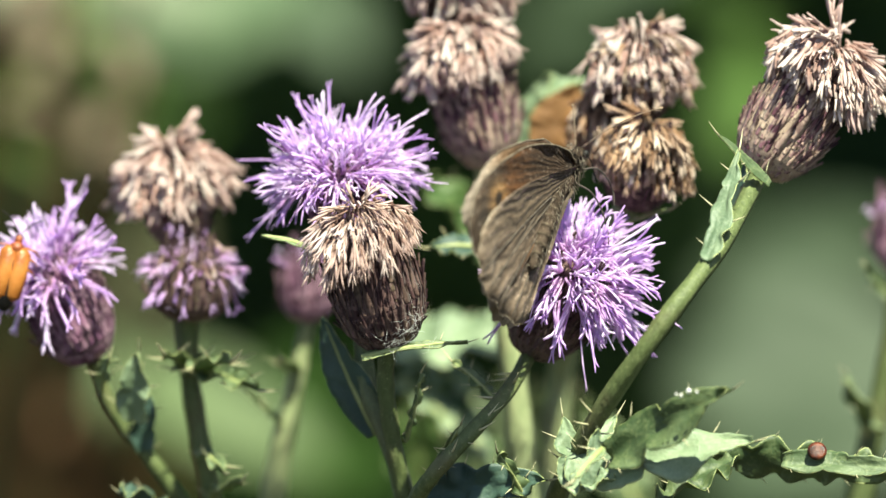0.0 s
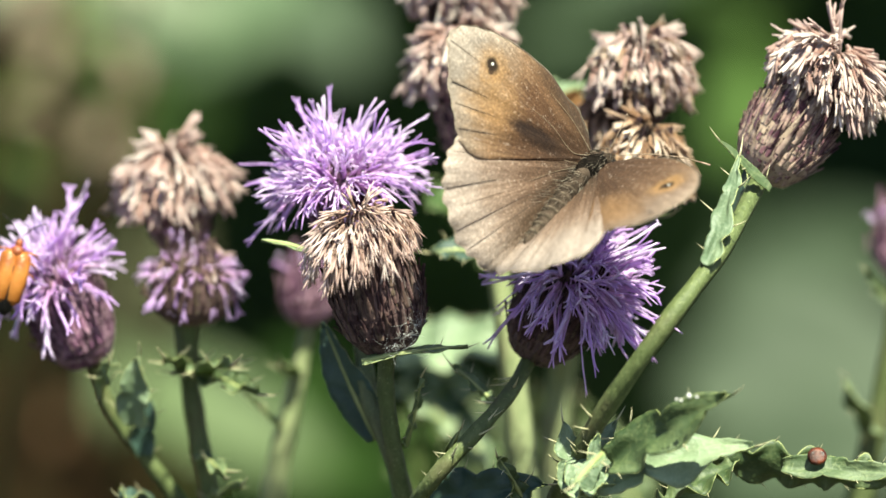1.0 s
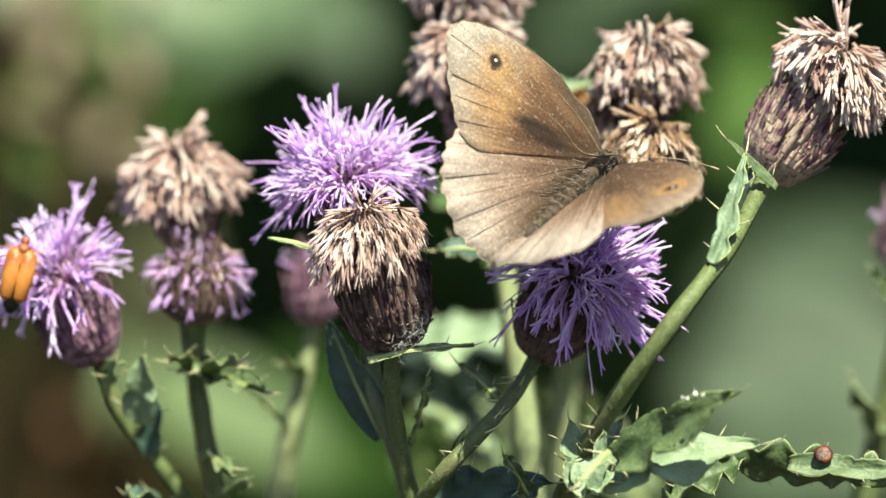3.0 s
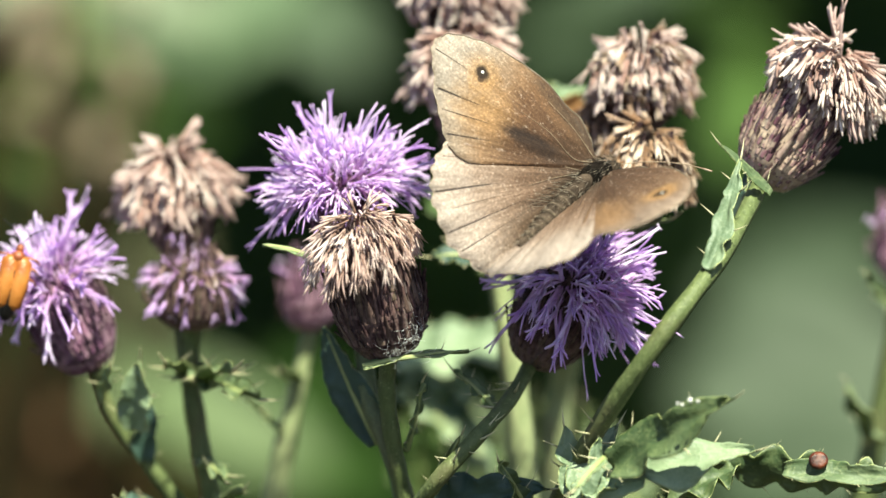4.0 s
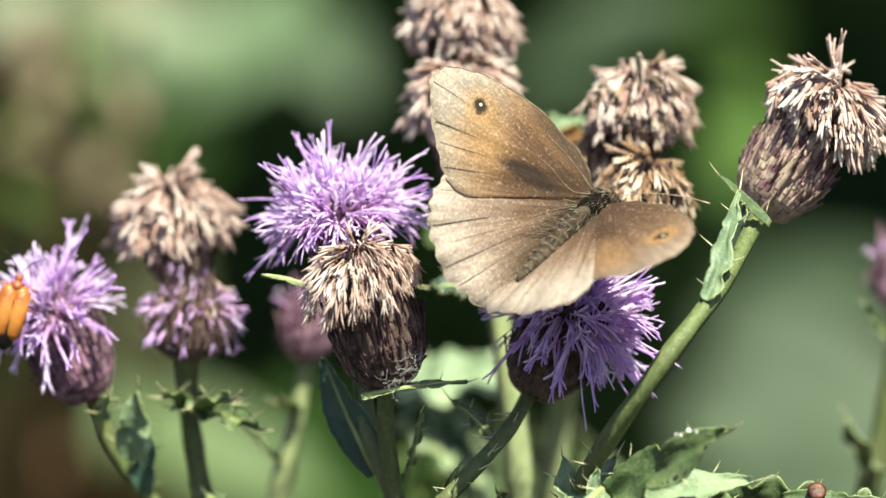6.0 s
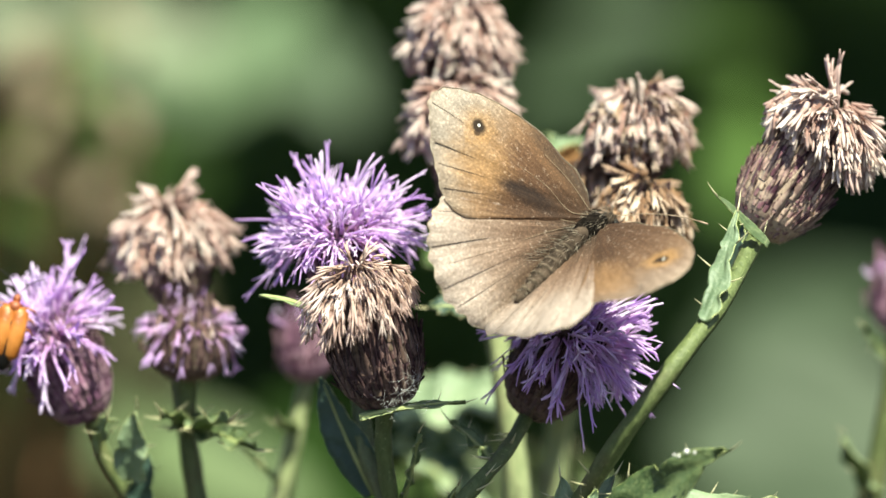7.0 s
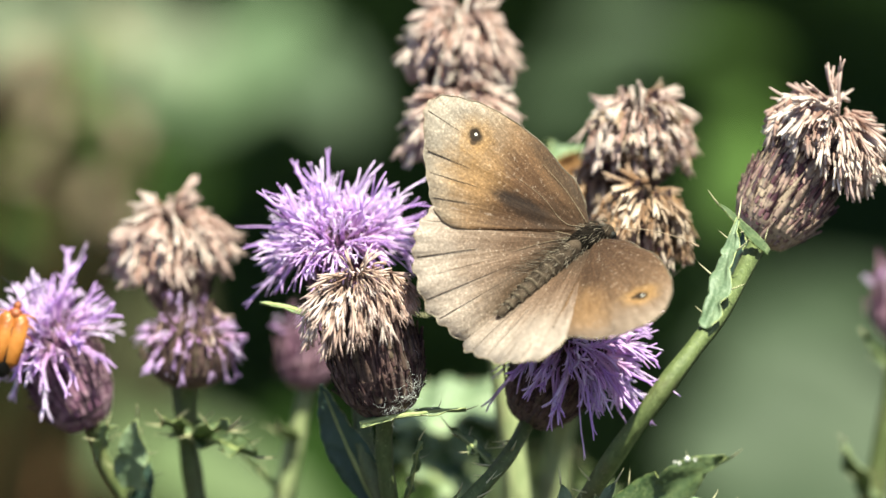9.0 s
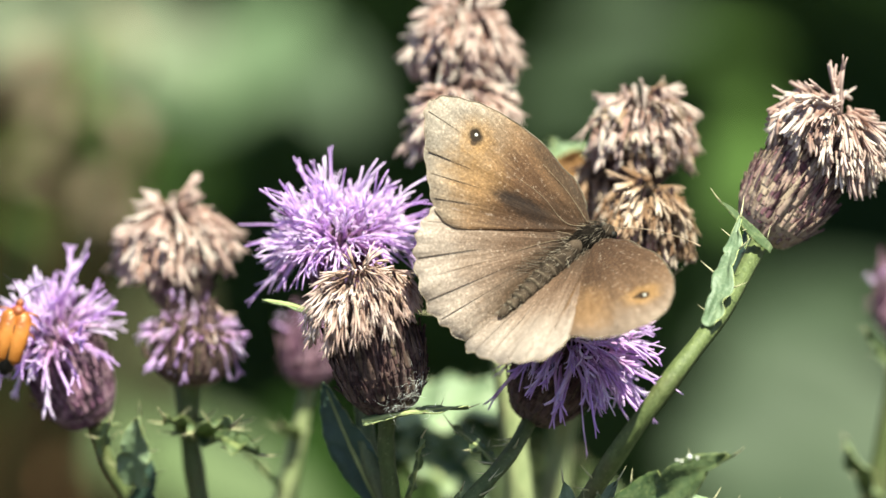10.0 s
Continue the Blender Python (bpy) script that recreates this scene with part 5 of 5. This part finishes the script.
FORE_NEAR = [(0.6, 1.0), (1.5, 2.1), (2.2, 4.1), (2.2, 8.5), (1.2, 13.5), (-0.7, 18.0), (-3.0, 21.5), (-5.5, 23.9), (-8.6, 24.8), (-11.7, 23.7), (-14.1, 20.7), (-15.5, 16.5), (-15.3, 12.9), (-11.9, 10.5), (-7.6, 7.1), (-1.1, 1.0)]
HIND_FAR = [(0.3, 1.0), (-5.0, 7.5), (-10.5, 12.6), (-14.2, 13.6), (-16.4, 13.1), (-18.1, 12.3), (-19.5, 10.9), (-20.6, 9.2), (-21.6, 7.0), (-22.2, 4.1), (-21.9, 1.9), (-21.3, 0.2), (-20.1, -2.2), (-15.3, -1.7), (-8.0, -0.4), (-3.0, 0.5)]
HIND_NEAR = [(0.3, 1.0), (-5.0, 8.0), (-10.5, 13.8), (-13.5, 15.6), (-16.2, 16.5), (-19.4, 16.6), (-21.5, 14.6), (-22.6, 12.4), (-23.0, 8.4), (-22.8, 4.8), (-22.0, 2.4), (-17.0, 1.6), (-10.0, 1.0), (-3.0, 0.5)]
FORE_VEINS = [(-8.9, 23.9, 0.80), (-10.3, 21.9, 0.76), (-11.7, 19.9, 0.74), (-13.0, 17.5, 0.7), (-14.3, 14.7, 0.72)]
HIND_VEINS = [(-16.6, 12.8, 0.7), (-18.6, 11.6, 0.66), (-20.2, 9.8, 0.6), (-21.4, 7.4, 0.5), (-22.0, 4.8, 0.45), (-21.8, 2.0, 0.45)]
NEAR_VEINS = [(-12.6, 22.4, 0.84), (-14.2, 20.0, 0.86), (-15.2, 17.0, 0.88)]
NEAR_HIND_VEINS = [(-21.4, 14.4, 0.6), (-22.5, 12.0, 0.55), (-22.9, 8.6, 0.5), (-22.7, 5.2, 0.45)]
FORE_CELLS = [[(0.9, 1.3), (-1.2, 3.0), (-2.0, 7.2), (-3.8, 11.5)], [(1.2, 1.6), (1.1, 6.0), (0.3, 10.5)]]
HIND_CELLS = [[(-0.8, 0.9), (-5.0, 2.6), (-9.0, 3.8)], [(-0.8, 1.0), (-4.6, 4.4), (-8.6, 6.6)]]
wings = []
for side in (1, -1):
    far_side = side > 0
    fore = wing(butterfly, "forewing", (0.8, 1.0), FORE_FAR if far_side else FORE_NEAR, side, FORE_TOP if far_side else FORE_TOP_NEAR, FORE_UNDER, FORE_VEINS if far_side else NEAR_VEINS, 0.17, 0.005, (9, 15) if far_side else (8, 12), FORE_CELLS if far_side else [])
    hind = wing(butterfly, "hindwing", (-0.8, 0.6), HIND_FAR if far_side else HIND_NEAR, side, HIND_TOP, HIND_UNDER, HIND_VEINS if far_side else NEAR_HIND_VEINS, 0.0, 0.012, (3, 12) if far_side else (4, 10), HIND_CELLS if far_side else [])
    wings.append((fore, hind, side))

# ---- the beetle ----
ELYTRA = green_material("orange_wing_case", (0.26, 0.075, 0.010), (0.48, 0.18, 0.035), 300, 0.24, 0.15, hairy=0.0, glow=(0.8, 0.35, 0.05))
SHIELD = green_material("red_neck_shield", (0.16, 0.035, 0.008), (0.30, 0.08, 0.018), 300, 0.4, hairy=0.0)
beetle_axis = facing(0.20, 0.88, -0.45)
beetle = thing("soldier_beetle", Matrix.Translation(at(24, 466, 7)) @ frame_of(FRONT, beetle_axis), "small orange soldier beetle on a lilac thistle flower", "beetle")
for s in (1, -1):
    bmx = lathe([(0.3 * MM, -4.6 * MM), (0.95 * MM, -4.0 * MM), (1.22 * MM, -1.4 * MM), (1.12 * MM, 1.4 * MM), (0.5 * MM, 2.0 * MM)], 10)
    bmesh.ops.scale(bmx, vec=(0.75, 1.0, 1.0), verts=bmx.verts)
    part("wing_case", bmx, ELYTRA, beetle, "glossy orange wing case", Matrix.Rotation(radians(90), 4, "Y") @ Matrix.Translation((-0.5 * MM, s * 0.78 * MM, 0)))
part("body", lathe([(0.3 * MM, -6.0 * MM), (1.0 * MM, -5.2 * MM), (1.2 * MM, 0), (0.8 * MM, 1.6 * MM), (0.3 * MM, 2.0 * MM)], 10), DARK_SHELL, beetle, "black tail", Matrix.Rotation(radians(90), 4, "Y"))
part("neck_shield", lathe([(0.5 * MM, 1.2 * MM), (0.95 * MM, 1.6 * MM), (0.85 * MM, 2.3 * MM), (0.3 * MM, 2.7 * MM)], 10), SHIELD, beetle, "", Matrix.Rotation(radians(90), 4, "Y") @ Matrix.Translation((-0.3 * MM, 0, 0)))
part("head", lathe([(0.2 * MM, 2.4 * MM), (0.5 * MM, 2.7 * MM), (0.45 * MM, 3.2 * MM), (0.1 * MM, 3.5 * MM)], 8), SHIELD, beetle, "", Matrix.Rotation(radians(90), 4, "Y"))
for s in (1, -1):
    part("antenna", tube(spline([Vector((3.9, 0.3 * s, 0)) * MM, Vector((5.2, 1.4 * s, 0.6)) * MM, Vector((6.0, 2.8 * s, 0.2)) * MM], 4), lambda q: 0.08 * MM, 4), DARK_SHELL, beetle)
    for lx in (-0.5, 0.8, 2.0):
        part("leg", tube(spline([Vector((lx, 0.6 * s, -0.3)) * MM, Vector((lx, 2.0 * s, 0.3)) * MM, Vector((lx - 0.6, 2.8 * s, -1.6)) * MM], 4), lambda q: 0.12 * MM, 5), ELYTRA, beetle)

# ---- small things ----
STRAW_WHITE = green_material("fluff_white", (0.55, 0.53, 0.48), (0.8, 0.78, 0.74), 900, 0.8, hairy=0.0)
GALL = green_material("red_brown_bug", (0.022, 0.006, 0.003), (0.13, 0.028, 0.008), 900, 0.3, hairy=0.0)
bug = part("leaf_bug", lathe([(0.2 * MM, 0), (1.05 * MM, 0.1 * MM), (1.2 * MM, 0.25 * MM), (0.85 * MM, 0.48 * MM), (0.2 * MM, 0.58 * MM)], 14), GALL, None, m=Matrix.Translation(at(1446, 800, -8.2)) @ frame_of(facing(0.0, 0.4, 0.9), RIGHT))
tagged(bug, "round red-brown bug resting on a thistle leaf", "bug")
fluff = thing("plant_fluff", at(1195, 688, -21), "white specks of plant fluff on a thistle leaf", "fluff")
for du, dv, size in ((10, 12, 0.22), (24, 4, 0.33), (38, 6, 0.2), (2, 10, 0.18)):
    part("speck", lathe([(0.1 * MM, -size * MM), (0.8 * size * MM, -0.4 * size * MM), (size * MM, 0.1 * size * MM), (0.5 * size * MM, 0.7 * size * MM), (0.1 * MM, size * MM)], 7), STRAW_WHITE, fluff, m=fluff.matrix_basis.inverted() @ Matrix.Translation(at(1195 + du, 688 + dv, -23)))
SILK = green_material("silk", (0.6, 0.6, 0.58), (0.8, 0.8, 0.78), 500, 0.4, hairy=0.0)
silk = thing("spider_silk", at(708, 572, -6), "fine white tangle of spider silk on a thistle head", "silk")
sr = random.Random(9)
web = bmesh.new()
for k in range(110):
    p0 = Vector((sr.gauss(0, 1.6), sr.uniform(-0.9, 0.9), sr.gauss(-0.3, 1.7))) * MM
    way = Vector((sr.uniform(-1, 1), sr.uniform(-0.5, 0.3), sr.uniform(-0.6, 1.0))).normalized() * sr.uniform(0.8, 2.4) * MM
    bend = Vector((sr.uniform(-0.4, 0.4), -0.2, sr.uniform(-0.4, 0.4))) * MM
    tube_into(web, spline([p0, p0 + way * 0.5 + bend, p0 + way], 4), lambda q: 0.009 * MM, 3)
part("thread", web, SILK, silk, kind="stuff")


def motions():
    """The butterfly opens and lowers its wings, shifting on the flower."""
    def seat(u, v, x, y):
        ex = facing(*x)
        ey = (RIGHT * y[0] + ABOVE * y[1] - AHEAD * y[2])
        ey = (ey - ex * ey.dot(ex)).normalized()
        ez = ex.cross(ey)
        p = at(u, v, 0)
        return Matrix(((ex.x, ey.x, ez.x, p.x), (ex.y, ey.y, ez.y, p.y), (ex.z, ey.z, ez.z, p.z), (0, 0, 0, 1)))
    walk(butterfly, [
        (0, seat(1005, 306, (0.366, 0.767, -0.527), (-0.859, 0.062, -0.507))),
        (0.1, seat(1016, 306, (0.410, 0.765, -0.500), (-0.850, 0.120, -0.500))),
        (0.2, seat(1044, 302, (0.604, 0.716, -0.350), (-0.784, 0.452, -0.427))),
        (0.3, seat(1046, 297, (0.625, 0.670, -0.400), (-0.771, 0.435, -0.466))),
        (0.4, seat(1048, 292, (0.643, 0.618, -0.452), (-0.756, 0.417, -0.504))),
        (0.5, seat(1048, 298, (0.655, 0.572, -0.494), (-0.752, 0.418, -0.510))),
        (0.6, seat(1047, 297, (0.632, 0.550, -0.546), (-0.770, 0.450, -0.452))),
        (0.7, seat(1046, 295, (0.610, 0.535, -0.584), (-0.786, 0.484, -0.385))),
        (0.8, seat(1046, 295, (0.612, 0.532, -0.585), (-0.782, 0.496, -0.378))),
        (1, seat(1045, 296, (0.623, 0.531, -0.575), (-0.776, 0.514, -0.366))),
        (1.5, seat(1059, 300, (0.679, 0.433, -0.593), (-0.724, 0.531, -0.441))),
        (2, seat(1056, 297, (0.670, 0.454, -0.587), (-0.735, 0.517, -0.439))),
        (2.5, seat(1053, 299, (0.674, 0.468, -0.572), (-0.732, 0.530, -0.428))),
        (4, seat(1052, 301, (0.685, 0.496, -0.534), (-0.728, 0.497, -0.472))),
        (4.5, seat(1054, 297, (0.682, 0.514, -0.520), (-0.731, 0.492, -0.472))),
        (5, seat(1049, 301, (0.681, 0.514, -0.522), (-0.732, 0.502, -0.461))),
        (5.5, seat(1051, 303, (0.685, 0.510, -0.520), (-0.728, 0.505, -0.464))),
        (7, seat(1050, 303, (0.678, 0.517, -0.523), (-0.735, 0.506, -0.452))),
        (7.5, seat(1050, 302, (0.673, 0.525, -0.520), (-0.739, 0.493, -0.459))),
        (8, seat(1049, 304, (0.679, 0.520, -0.519), (-0.734, 0.501, -0.458))),
        (8.5, seat(1042, 309, (0.743, 0.518, -0.423), (-0.669, 0.573, -0.473))),
        (9, seat(1041, 311, (0.760, 0.518, -0.394), (-0.650, 0.587, -0.482))),
        (9.5, seat(1038, 313, (0.754, 0.523, -0.398), (-0.657, 0.590, -0.469))),
        (10, seat(1038, 314, (0.753, 0.523, -0.398), (-0.657, 0.588, -0.471))),
    ])
    # seconds; lift of the far and the near wings; how far the fore and hind wings are drawn back
    flaps = [
        (0, 94.5, 90.0, 33.0, 12.0),
        (0.1, 91.0, 87.0, 25.0, 9.0),
        (0.2, 84.1, 77.8, 0.0, 0.0),
        (0.3, 81.0, 69.0, 0.0, 0.0),
        (0.4, 78.0, 59.5, 0.0, 0.0),
        (0.5, 70.0, 50.5, 0.0, 0.0),
        (0.6, 57.0, 45.0, 0.0, 0.0),
        (0.7, 47.5, 42.0, 0.0, 0.0),
        (0.8, 46.0, 42.0, 0.0, 0.0),
        (1, 45.6, 42.0, 0.0, 0.0),
        (1.5, 43.6, 40.8, 0.0, 0.0),
        (2, 44.2, 38.6, 0.0, 0.0),
        (2.5, 42.1, 39.0, 0.0, 0.0),
        (4, 38.5, 38.3, 0.0, 0.0),
        (4.5, 38.6, 37.4, 0.0, 0.0),
        (5, 38.5, 36.8, 0.0, 0.0),
        (5.5, 38.5, 36.1, 0.0, 0.0),
        (7, 39.2, 34.3, 0.0, 0.0),
        (7.5, 39.4, 34.8, 0.0, 0.0),
        (8, 40.1, 33.4, 0.0, 0.0),
        (8.5, 40.1, 31.2, 0.0, 0.0),
        (9, 38.8, 31.1, 0.0, 0.0),
        (9.5, 39.7, 31.5, 0.0, 0.0),
        (10, 38.3, 31.6, 0.0, 0.0),
    ]
    for fore, hind, side in wings:
        for wing_, back_column in ((fore, 3), (hind, 4)):
            # the near wings close outside the abdomen, which lies to their side
            walk(wing_, [(row[0], pose(0, side * (0.28 + (0.2 * max(0.0, row[2] - 84) if side < 0 else 0)) * MM, 0.4 * MM, side * row[1 if side > 0 else 2]) @ pose(0, 0, 0, 0, 0, side * row[back_column])) for row in flaps])


motions()
